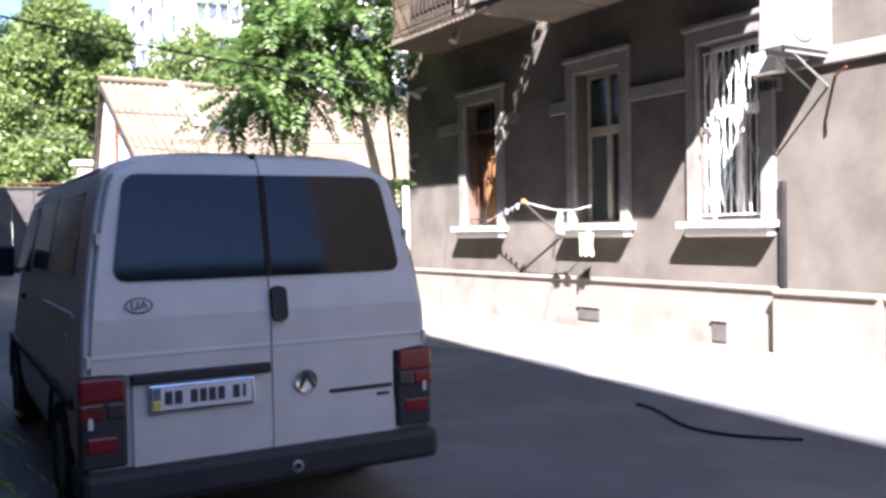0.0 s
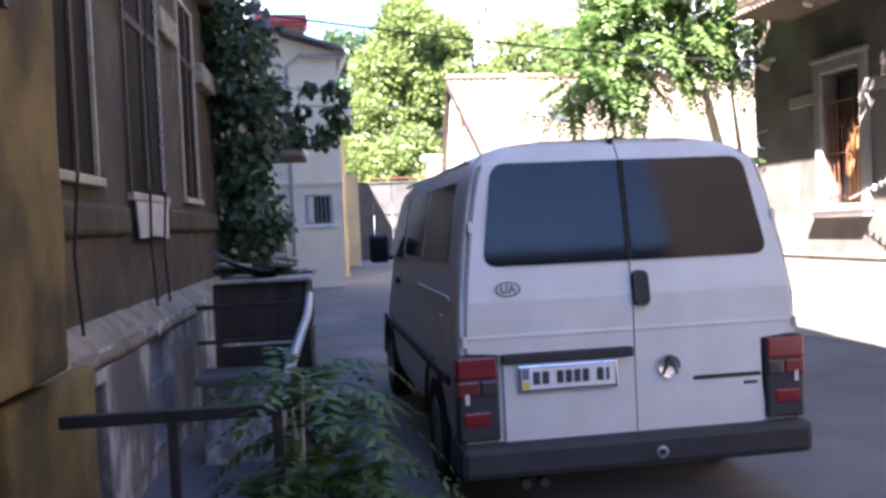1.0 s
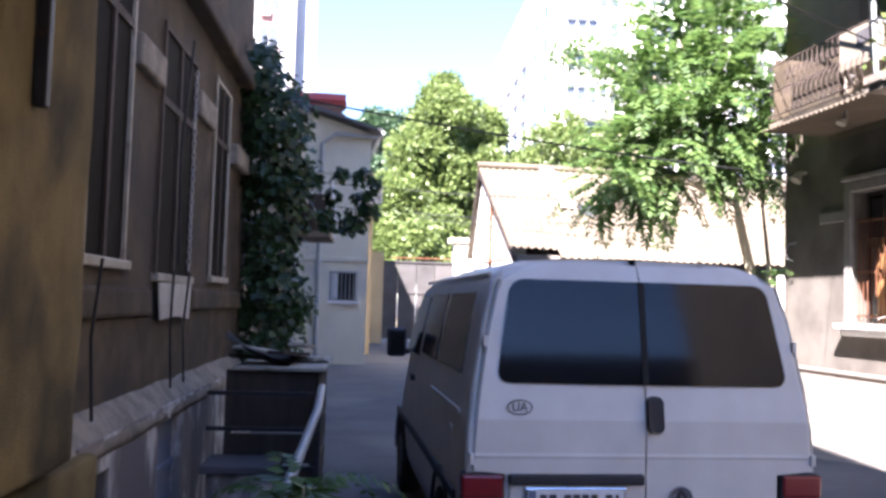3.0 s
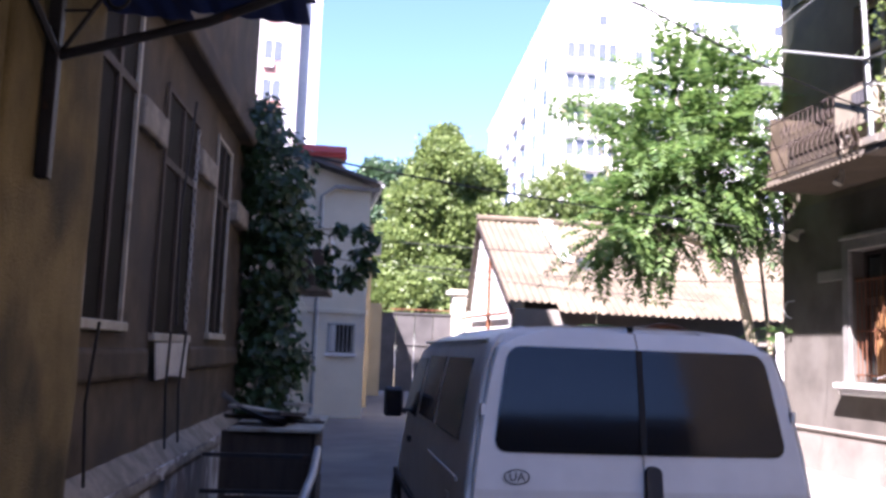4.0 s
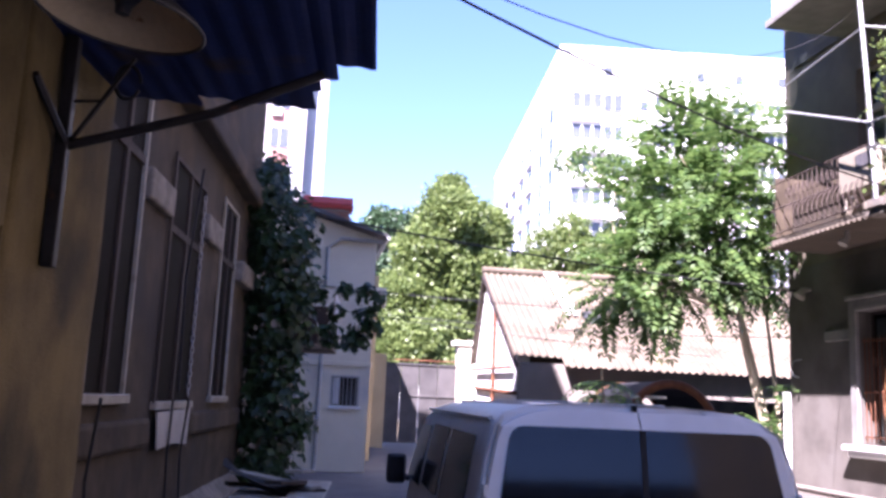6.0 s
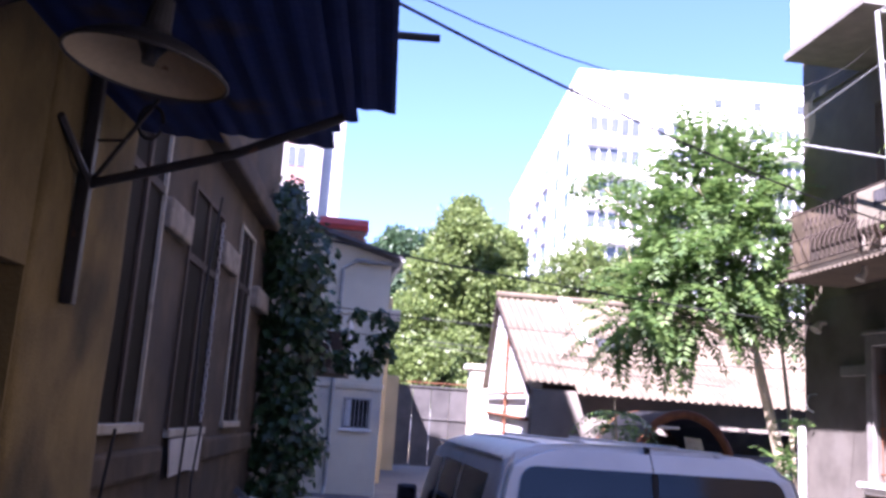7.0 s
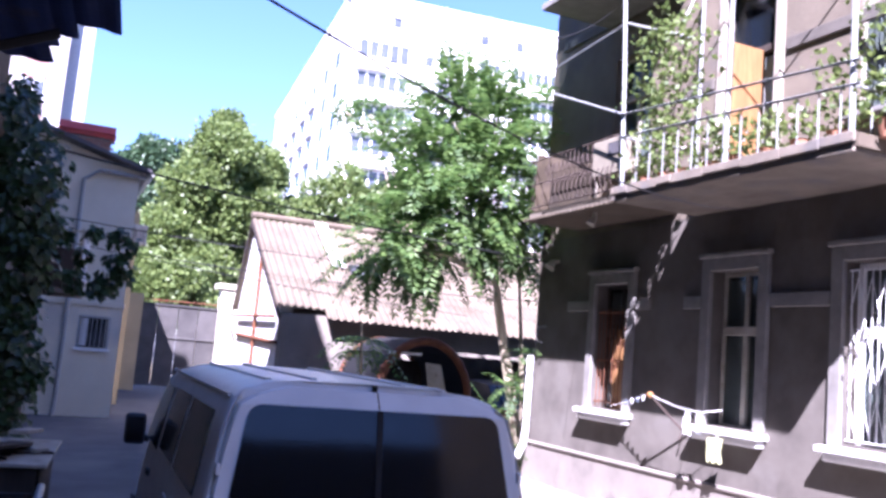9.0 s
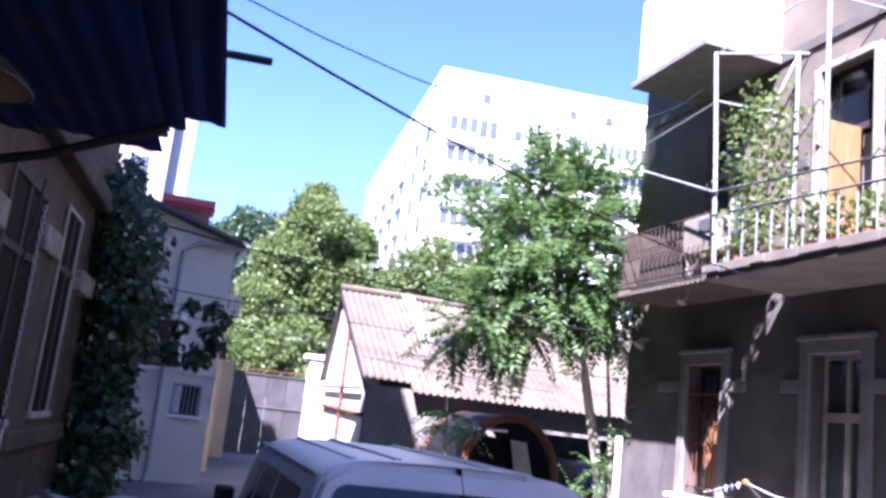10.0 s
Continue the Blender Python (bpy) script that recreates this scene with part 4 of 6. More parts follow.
def door_mesh(sgn):
    """One rear door leaf in level strips, from the seam outward, with a pressed line below the window."""
    rows = []
    for z in (0.45, 0.47, 0.7, 0.92, 0.94, 1.0, 1.015, 1.03, 1.1, 1.2, 1.3, 1.5, 1.7, 1.85, 1.93, 1.98, 2.01, 2.028):
        w = 0.735 if z < 0.93 else half_w(z) - 0.035
        if z > 1.95:
            w -= (z - 1.95) * 1.6
        out = 0.024 if 1.0 < z < 1.03 else 0.02
        rows.append((w, z, out))
    bm = bmesh.new()
    f, b = [], []
    for w, z, out in rows:
        xs = [0.004, w * 0.5, w - 0.012, w]
        f.append([bm.verts.new((sgn * x, rear_y(z) - out + (0.012 if i == 3 else 0) + max(0, z - 1.93) * 0.5, z)) for i, x in enumerate(xs)])
        b.append([bm.verts.new((sgn * x, rear_y(z) + 0.05 + max(0, z - 1.93) * 0.5, z)) for x in xs])
    n = len(rows)
    for i in range(n - 1):
        for k in range(3):
            bm.faces.new((f[i][k], f[i][k + 1], f[i + 1][k + 1], f[i + 1][k]))
        bm.faces.new((f[i][3], b[i][3], b[i + 1][3], f[i + 1][3]))
        bm.faces.new((b[i][0], f[i][0], f[i + 1][0], b[i + 1][0]))
    for k in range(3):
        bm.faces.new((f[0][k + 1], f[0][k], b[0][k], b[0][k + 1]))
        bm.faces.new((f[-1][k], f[-1][k + 1], b[-1][k + 1], b[-1][k]))
    bmesh.ops.recalc_face_normals(bm, faces=bm.faces)
    return bm


def build_van():
    van = thing("van", VAN, "white panel van with tinted windows parked in the shade", "van")
    # shell: profile rings along the length
    bm = bmesh.new()
    zs = [0.36, 0.5, 0.9, 1.15, 1.4, 1.75, 1.92, 2.0, 2.04, 2.06, 2.068]
    stations = [(0.0, 1.0, 2.068, 0.0), (0.06, 1.0, 2.068, 0.02), (0.25, 1.0, 2.068, 0), (1.5, 1.0, 2.068, 0), (3.0, 1.0, 2.06, 0), (3.45, 0.995, 2.03, 0), (3.75, 0.99, 1.85, 0), (4.1, 0.98, 1.5, 0), (4.25, 0.97, 1.25, 0), (4.75, 0.93, 1.12, 0), (4.95, 0.86, 0.95, 0), (5.0, 0.78, 0.8, 0)]
    rings = []
    for k, (y, s, ztop, _) in enumerate(stations):
        half = []
        for z in zs:
            zz = 0.36 + (z - 0.36) * (ztop - 0.36) / (2.068 - 0.36)
            yy = y + (rear_y(zz) * (1 - y / 1.5) if y < 1.5 else 0)
            if y == 0.0 and z > 1.93:
                yy += 0.05 + (z - 1.93) * 0.6
            if k == 1 and z > 1.93:
                yy += 0.06
            half.append((half_w(z) * s * (0.985 if k == 0 else 1.0), yy, zz))
        ring = [bm.verts.new(p) for p in half] + [bm.verts.new((-x, y2, z2)) for x, y2, z2 in half[-2::-1]]
        rings.append(ring)
    n = len(rings[0])
    for a, b in zip(rings, rings[1:]):
        for i in range(n - 1):
            bm.faces.new((a[i], a[i + 1], b[i + 1], b[i]))
        bm.faces.new((a[n - 1], a[0], b[0], b[n - 1]))
    bm.faces.new(rings[0])
    bm.faces.new(rings[-1][::-1])
    bmesh.ops.recalc_face_normals(bm, faces=bm.faces)
    body = part("body", bm, M_vanwhite, van)
    for p in body.data.polygons:
        p.use_smooth = abs(p.normal.y) < 0.8
    for sgn in (-1, 1):
        d = part("rear_door", door_mesh(sgn), M_vanwhite, van)
        # window in each leaf
        w0, w1, h0, h1 = 0.805, 0.72, 1.385, 1.935
        part("rear_window", rear_pane(sgn, w0, w1, h0, h1, 0.07), M_tint, d, "dark tinted rear window", True)
        for z in (0.7, 1.0, 1.6):
            part("hinge", box(sgn * (half_w(z) - 0.03) - 0.012, sgn * (half_w(z) - 0.03) + 0.012, rear_y(z) - 0.035, rear_y(z) + 0.02, z - 0.03, z + 0.03, 0.004), M_vanwhite, d)
    part("door_seam", tail_panel([(-0.005, 0.45), (0.005, 0.45), (0.005, 1.2), (0.005, 1.96), (-0.005, 1.96), (-0.005, 1.2)], 0.0, 0.03), M_rubber, van)
    part("seam_strip", tail_panel([(-0.016, 1.385), (0.016, 1.385), (0.016, 1.935), (-0.016, 1.935)], 0.042, 0.03), M_rubber, van)
    part("door_handle", tail_panel(rounded(0.042, 0.042, 1.14, 1.33, 0.035), 0.055, 0.04, 0.045), M_plastic, van, "dark moulded rear door handle")
    part("number_plate_bar", box(-0.735, -0.012, -0.05, 0.0, 0.87, 0.925, 0.012), M_plastic, van)
    plate = part("number_plate", box(-0.655, -0.105, -0.042, -0.018, 0.715, 0.86, 0.008), M_chrome, van, "white number plate with yellow band in a bright frame")
    part("plate_face", box(-0.635, -0.125, -0.046, -0.041, 0.733, 0.848), M_plate, plate)
    part("plate_band", box(-0.632, -0.595, -0.05, -0.045, 0.737, 0.775), M_yellow, plate)
    part("plate_band", box(-0.632, -0.595, -0.05, -0.045, 0.785, 0.845), M_bluepaint, plate)
    for x0, w in ((-0.575, 0.038), (-0.525, 0.038), (-0.445, 0.036), (-0.398, 0.036), (-0.351, 0.036), (-0.304, 0.036), (-0.225, 0.036), (-0.172, 0.016)):
        part("plate_bar", box(x0, x0 + w, -0.05, -0.045, 0.757, 0.825, 0.003), M_ink, plate)
    # badges as plain shapes
    bd = part("badge", lathe([(0.0, 0.012), (0.045, 0.014), (0.062, 0.018), (0.066, 0.01), (0.066, 0.0)], 28), M_chrome, van, "round bright badge")
    bd.matrix_basis = Matrix.Translation((0.19, -0.022, 0.8)) @ Matrix.Rotation(radians(90), 4, "X")
    for a in (-28, 28):
        s = part("badge_stroke", box(-0.007, 0.007, -0.045, 0.045, 0.017, 0.021), M_ink, bd)
        s.matrix_basis = Matrix.Translation((0.022 if a > 0 else -0.022, 0, 0)) @ Matrix.Rotation(radians(a), 4, "Z")
    part("badge_bar", box(0.33, 0.72, -0.027, -0.018, 0.715, 0.738, 0.004), M_plastic, van)
    part("badge_bar", box(0.62, 0.7, -0.027, -0.018, 0.672, 0.69, 0.004), M_plastic, van)
    # oval sticker with two letters
    ov = bmesh.new()
    ou = [ov.verts.new((0.068 * math.cos(a), 0, 0.04 * math.sin(a))) for a in [2 * math.pi * k / 32 for k in range(32)]]
    inn = [ov.verts.new((0.061 * math.cos(a), 0, 0.034 * math.sin(a))) for a in [2 * math.pi * k / 32 for k in range(32)]]
    for k in range(32):
        ov.faces.new((ou[k], ou[(k + 1) % 32], inn[(k + 1) % 32], inn[k]))
    bmesh.ops.solidify(ov, geom=ov.faces[:], thickness=0.002)
    st = part("oval_sticker", ov, M_ink, van, "white oval sticker with dark letters UA")
    st.matrix_basis = Matrix.Translation((-0.685, -0.024, 1.265))
    cu = bpy.data.curves.new("lettering", "FONT")
    cu.body, cu.size, cu.align_x, cu.align_y, cu.extrude = "UA", 0.062, "CENTER", "CENTER", 0.001
    cu.materials.append(M_ink)
    tx = new("lettering", cu)
    tx.parent = st
    tx.matrix_basis = Matrix.Rotation(radians(90), 4, "X")
    # lamps, bumper
    for sgn in (-1, 1):
        lamp = part("tail_lamp", box(sgn * 0.752, sgn * 0.975, -0.028, 0.09, 0.47, 0.93, 0.018), M_plastic, van, "upright tail lamp in dark housing")
        part("red_lens", box(sgn * 0.76, sgn * 0.98, -0.034, 0.085, 0.8, 0.92, 0.014), M_redlens, lamp)
        part("amber_lens", box(sgn * 0.86, sgn * 0.98, -0.034, 0.085, 0.71, 0.795, 0.012), M_amber if sgn < 0 else M_redlens, lamp)
        part("clear_lens", box(sgn * 0.76, sgn * 0.855, -0.034, 0.02, 0.71, 0.795, 0.012), M_smoke, lamp)
        part("red_lens", box(sgn * 0.8, sgn * 0.95, -0.034, 0.02, 0.55, 0.63, 0.012), M_redlens, lamp)
    part("bumper", box(-0.985, 0.985, -0.1, 0.3, 0.28, 0.46, 0.04), M_plastic, van, "dark grey plastic rear bumper")
    part("tow_eye", lathe([(0.02, 0.0), (0.035, 0.01), (0.02, 0.02)], 12), M_greymetal, van).matrix_basis = Matrix.Translation((0.1, -0.1, 0.36)) @ Matrix.Rotation(radians(90), 4, "X")
    for x in (-0.62, -0.52):
        part("exhaust_pipe", tube([(x, 0.5, 0.25), (x, 0.0, 0.22)], 0.028, 10), M_iron, van)
    # sides
    for sgn in (-1, 1):
        def sidew(y0, y1, z0, z1, yt0=None, yt1=None):
            b2 = bmesh.new()
            yt0, yt1 = (y0 if yt0 is None else yt0), (y1 if yt1 is None else yt1)
            inner, outer = [], []
            for y, z in ((y0, z0), (y1, z0), ((y1 + yt1) / 2, (z0 + z1) / 2), (yt1, z1), (yt0, z1), ((y0 + yt0) / 2, (z0 + z1) / 2)):
                w = half_w(z)
                outer.append(b2.verts.new((sgn * (w + 0.006), y, z)))
                inner.append(b2.verts.new((sgn * (w - 0.02), y, z)))
            b2.faces.new(outer)
            b2.faces.new(inner[::-1])
            for k in range(6):
                b2.faces.new((outer[k], inner[k], inner[(k + 1) % 6], outer[(k + 1) % 6]))
            bmesh.ops.recalc_face_normals(b2, faces=b2.faces)
            return b2
        part("side_window", sidew(0.42, 1.5, 1.4, 1.86, 0.5, 1.5), M_tint, van)
        part("side_window", sidew(1.62, 2.55, 1.4, 1.86), M_tint, van)
        part("front_door_window", sidew(2.72, 3.72, 1.36, 1.84, 2.72, 3.35), M_tint, van)
        part("side_moulding", box(sgn * 0.955, sgn * 0.982, 0.3, 4.2, 0.72, 0.78, 0.008), M_plastic, van)
        part("slide_rail", box(sgn * 0.955, sgn * 0.968, 0.25, 1.55, 1.2, 1.225, 0.004), M_vanwhite, van)
        part("door_latch", box(sgn * 0.958, sgn * 0.985, 2.75, 2.9, 1.15, 1.2, 0.008), M_plastic, van)
        part("fuel_flap", box(sgn * 0.955, sgn * 0.966, 0.5, 0.62, 0.95, 1.1, 0.004), M_vanwhite, van)
        mir = part("wing_mirror", box(sgn * 0.97, sgn * 1.14, 3.5, 3.62, 1.3, 1.56, 0.03), M_plastic, van, "black wing mirror")
        part("mirror_arm", tube([(sgn * 0.93, 3.55, 1.34), (sgn * 1.02, 3.56, 1.38)], 0.025, 8), M_plastic, mir)
        part("mirror_glass", box(sgn * 0.99, sgn * 1.12, 3.49, 3.498, 1.33, 1.53), M_tint, mir)
        for y in (0.95, 3.95):
            wh = part("wheel", lathe([(0.2, -0.1), (0.31, -0.105), (0.345, -0.07), (0.35, 0.0), (0.345, 0.07), (0.31, 0.105), (0.2, 0.1)], 28), M_rubber, van, "", True)
            wh.matrix_basis = Matrix.Translation((sgn * 0.86, y, 0.345)) @ Matrix.Rotation(radians(90 * sgn), 4, "Y")
            part("rim", lathe([(0.0, 0.07), (0.08, 0.08), (0.1, 0.05), (0.17, 0.06), (0.205, 0.1), (0.2, -0.1)], 24), M_greymetal, wh, "", True)
            part("wheel_arch", tube([(sgn * 0.955, y + 0.42 * math.cos(a), 0.36 + 0.42 * math.sin(a)) for a in [math.pi * k / 12 for k in range(13)]], 0.025, 6), M_plastic, van)
    part("windscreen", tube([(0, 3.55, 1.99), (0, 4.2, 1.4)], 0.01, 4), M_tint, van)
    # roof: seam, gutters and the high brake lamp notch
    part("roof_seam", box(-0.004, 0.004, 0.2, 0.36, 2.03, 2.066), M_rubber, van)
    for x in (-0.55, -0.28, 0.28, 0.55):
        zt = 2.045 if abs(x) > 0.5 else 2.064
        part("roof_rib", box(x - 0.02, x + 0.02, 0.55, 3.0, zt - 0.01, zt + 0.012, 0.008), M_vanwhite, van)
    for sgn in (-1, 1):
        part("gutter", tube([(sgn * 0.8, 0.3, 1.965), (sgn * 0.8, 3.3, 1.965)], 0.012, 6), M_vanwhite, van)


build_van()

# ---- the old tall house on the shaded side (its own frame: x outward, y along) ----
W1, W2, W3 = (5.1, 5.92, 1.87, 3.98), (6.7, 7.86, 1.82, 3.62), (8.78, 9.62, 1.86, 3.76)
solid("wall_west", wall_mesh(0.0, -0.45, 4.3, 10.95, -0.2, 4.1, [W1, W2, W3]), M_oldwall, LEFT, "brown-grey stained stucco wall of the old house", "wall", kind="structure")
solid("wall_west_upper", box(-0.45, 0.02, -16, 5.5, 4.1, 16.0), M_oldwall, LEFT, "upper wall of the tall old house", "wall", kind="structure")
# unseen stepped top, made up: low middle lets sun pass, far end shades the shed
solid("wall_west_upper_mid", box(-0.45, 0.02, 5.5, 8.6, 4.1, 14.2), M_oldwall, LEFT, "unseen middle wall of the old house, lowered to let sun through", "wall", kind="structure")
solid("wall_west_upper_far", box(-0.45, 0.02, 8.6, 10.95, 4.1, 15.4), M_oldwall, LEFT, "unseen far wall of the old house, height set for its shadow", "wall", kind="structure")
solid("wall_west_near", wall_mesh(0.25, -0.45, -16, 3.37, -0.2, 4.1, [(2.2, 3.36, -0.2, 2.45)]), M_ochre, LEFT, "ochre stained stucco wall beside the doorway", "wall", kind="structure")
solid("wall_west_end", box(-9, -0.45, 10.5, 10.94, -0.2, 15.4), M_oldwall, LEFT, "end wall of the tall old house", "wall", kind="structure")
# added block, out of view behind the wall, only there for its shadow
solid("hidden_shade_block", box(-10, -2.7, 10.96, 20.5, -0.2, 16.0), M_oldwall, LEFT, "hidden block added behind the old house to shade the yard", "wall", kind="structure")
solid("roof_west", box(-9, 0.35, -16.2, 5.5, 16.0, 16.25), M_concrete, LEFT, "roof edge of the tall old house", "roof", kind="structure")
# unseen roofs and step that finish the shadow-shaping top
solid("roof_west_far", box(-9, 0.2, 8.6, 11.1, 15.4, 15.6), M_concrete, LEFT, "unseen far roof edge of the old house, set for its shadow", "roof", kind="structure")
solid("roof_west_mid", box(-9, 0.1, 5.51, 8.59, 14.2, 14.35), M_concrete, LEFT, "unseen low roof of the old house, made up to let sun through", "roof", kind="structure")
solid("wall_west_step", box(-9, -0.46, 5.2, 5.5, 14.2, 16.0), M_oldwall, LEFT, "unseen step closing the made-up roofline of the old house", "wall", kind="structure")
solid("room_lining_west", box(-1.6, -1.5, -15, 10.4, 0, 12), M_room_shade, LEFT, "dark-coloured backing wall that gives the old rooms their shade", "wall", kind="structure")


def rough_block(x0, x1, y0, y1, z0, z1, amp, seed, cuts=10):
    """A plastered block with an uneven hand-made face."""
    bm = box(x0, x1, y0, y1, z0, z1, 0.03)
    bmesh.ops.subdivide_edges(bm, edges=[e for e in bm.edges if e.calc_length() > 0.3], cuts=cuts, use_grid_fill=True)
    for v in bm.verts:
        p = v.co * 2.2 + Vector((seed, seed, 0))
        v.co.x += amp * noise.noise(p)
        v.co.y += amp * 0.7 * noise.noise(p + Vector((9, 3, 1)))
    return bm


solid("pier", rough_block(-0.2, 0.26, 3.38, 4.4, 0.93, 4.1, 0.022, 1, 14), M_ochre, LEFT, "ochre stained plaster pier beside the doorway", "pier", kind="structure", smooth=True)
solid("pier_foot", rough_block(-0.2, 0.2, 3.8, 4.95, -0.2, 0.88, 0.025, 4, 12), M_ochre, LEFT, "worn lower block of the ochre pier", "pier", kind="structure", smooth=True)
bm = bmesh.new()
prof = [(-0.1, 0.86), (0.135, 0.8), (0.137, 0.84), (0.13, 0.88), (0.11, 0.915), (0.085, 0.945), (0.055, 0.975), (0.025, 1.005), (0.0, 1.04), (-0.1, 1.05)]
rows = [[bm.verts.new((x + 0.012 * noise.noise(Vector((x * 7, y * 3, z * 5))), y, z + 0.012 * noise.noise(Vector((y * 2.2, z * 5, 3))) + 0.004 * noise.noise(Vector((y * 13, z * 7, 8))))) for x, z in prof] for y in [4.3 + 0.05 * k for k in range(133)]]
for a, b in zip(rows, rows[1:]):
    for k in range(len(prof)):
        bm.faces.new((a[k], a[(k + 1) % len(prof)], b[(k + 1) % len(prof)], b[k]))
bmesh.ops.recalc_face_normals(bm, faces=bm.faces)
solid("plinth_ledge_west", bm, M_stone, LEFT, "crumbling sloped plaster ledge along the old wall", "ledge", kind="structure", smooth=True)
solid("plinth_west", wall_mesh(0.13, -0.1, 4.86, 10.95, -0.2, 0.9, [(5.0, 5.4, -0.1, 0.72), (6.5, 7.3, 0.05, 0.8)]), M_peel, LEFT, "peeling grey and white plaster plinth of the old house", "plinth", kind="structure")
cw = thing("cellar_window", LEFT, "faded blue painted cellar window board in the plinth", "cellar window")
part("board", box(0.02, 0.05, 6.5, 7.3, 0.05, 0.8, 0.006), M_bluepaint, cw)
part("cross_bar", box(0.05, 0.075, 6.5, 7.3, 0.4, 0.45, 0.005), M_bluepaint, cw)
cw = thing("cellar_window", LEFT, "dark open cellar window low in the plinth", "cellar window")
part("recess", box(-0.09, -0.06, 5.0, 5.4, -0.1, 0.72), M_room_shade, cw)
part("frame", box(-0.05, 0.0, 5.0, 5.05, -0.1, 0.72, 0.004), M_bluepaint, cw)
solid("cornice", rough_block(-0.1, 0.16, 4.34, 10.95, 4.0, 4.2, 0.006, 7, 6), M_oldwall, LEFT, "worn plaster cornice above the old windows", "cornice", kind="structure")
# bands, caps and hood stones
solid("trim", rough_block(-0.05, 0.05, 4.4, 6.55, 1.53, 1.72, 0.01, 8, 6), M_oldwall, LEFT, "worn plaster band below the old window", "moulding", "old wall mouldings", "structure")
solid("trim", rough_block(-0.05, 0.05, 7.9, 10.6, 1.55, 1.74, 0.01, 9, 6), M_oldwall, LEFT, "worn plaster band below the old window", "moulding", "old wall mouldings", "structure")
solid("trim", box(-0.05, 0.06, 7.88, 8.6, 3.2, 3.42, 0.02), M_stone, LEFT, "pale stone block between the old windows", "moulding", "old wall mouldings", "structure")
solid("trim", box(-0.05, 0.06, 5.95, 6.6, 3.12, 3.33, 0.02), M_stone, LEFT, "pale stone block between the old windows", "moulding", "old wall mouldings", "structure")
solid("trim", box(-0.05, 0.1, 9.66, 10.5, 3.06, 3.28, 0.02), M_stone, LEFT, "pale stone hood at the end of the old wall", "moulding", "old wall mouldings", "structure")
solid("tin_sheet", prism([(6.62, 1.76), (7.72, 1.77), (7.68, 1.49), (7.2, 1.52), (6.7, 1.5)], 0.055, 0.065), M_tin, LEFT, "pale tin sheet nailed below the dark window", "sheet")


def old_window(idx, hole, mat, label, bars):
    y0, y1, z0, z1 = hole
    w = thing(f"window_{idx}", LEFT, label, "window", "old windows", "structure")
    x, f = 0.0, 0.036
    part("window_frame", box(x - 0.02, x + 0.022, y0, y0 + f, z0, z1, 0.006), mat, w)
    part("window_frame", box(x - 0.02, x + 0.022, y1 - f, y1, z0, z1, 0.006), mat, w)
    part("window_frame", box(x - 0.02, x + 0.022, y0 + f, y1 - f, z1 - f, z1, 0.006), mat, w)
    part("window_sill", box(x - 0.06, 0.05, y0 - 0.05, y1 + 0.03, z0 - 0.05, z0 + 0.01, 0.01), M_dirtywhite, w, "pale worn sill")
    yc = (y0 + y1) / 2
    part("mullion", box(x - 0.015, x + 0.015, yc - 0.03, yc + 0.03, z0, z1, 0.005), M_darkwood, w)
    zt = z0 + (z1 - z0) * 0.7
    part("transom", box(x - 0.015, x + 0.015, y0 + f, y1 - f, zt - 0.03, zt + 0.03, 0.005), M_darkwood, w)
    for a, b in ((y0 + f, yc - 0.03), (yc + 0.03, y1 - f)):
        for c, d in ((z0, zt - 0.03), (zt + 0.03, z1 - f)):
            part("pane", box(x - 0.008, x - 0.003, a, b, c, d), M_oldglass, w)
    part("curtain", cloth_fold(x - 0.06, y0 + 0.02, y1 - 0.02, z0, z1), M_dusty if bars else M_darkwood, w, "dusty grey-brown net behind the glass")
    part("outer_bead", box(x + 0.02, x + 0.034, y0 - 0.075, y0 - 0.05, z0, z1, 0.004), mat, w)
    return w


old_window(7, W1, M_dirtywhite, "tall old window in a peeling white frame with grey curtains", True)
w2 = old_window(8, W2, M_darkwood, "tall dark old window with a chain hanging before it", False)
old_window(9, W3, M_dirtywhite, "tall old window in a weathered white frame", False)
ch = thing("chain", LEFT, "pale chain hanging before the dark window", "chain")
lk = mesh_of("link", tube([(0, 0.012 * math.cos(a), 0.03 * math.sin(a)) for a in [2 * math.pi * k / 8 for k in range(9)]], 0.005, 5), M_tin)
for i in range(34):
    shared("link", lk, ch, Matrix.Translation((0.06, 7.6, 1.9 + 0.048 * i)) @ Matrix.Rotation(radians(90 * (i % 2)), 4, "Z"))
for y, z0, z1, dx in ((5.12, 1.0, 1.86, 0.03), (6.95, 1.0, 1.85, 0.0), (7.4, 1.0, 1.85, 0.02), (7.05, 1.9, 3.6, 0.05)):
    solid("wall_cable", tube([(0.09 + dx, y, z1), (0.075, y + 0.02, (z0 + z1) / 2), (0.09, y + 0.05, z0)], 0.009, 6), M_cable, LEFT, "black cable hanging down the old wall", "cable", "wall cables")

# doorway with a rust-red door
solid("door_jamb", rough_block(-0.3, 0.1, 3.19, 3.4, -0.2, 2.46, 0.012, 12, 6), M_ochre, LEFT, "stained plaster jamb beside the entrance door", "jamb", kind="structure")
d = thing("door_1", LEFT, "rust-red painted metal entrance door, shut", "door", "", "structure")
part("door_leaf", box(0.06, 0.11, 2.22, 3.18, -0.12, 2.42, 0.006), M_reddoor, d)
part("door_handle", tube([(0.11, 2.32, 1.02), (0.16, 2.32, 1.02), (0.16, 2.44, 1.02)], 0.011, 8), M_greymetal, d)

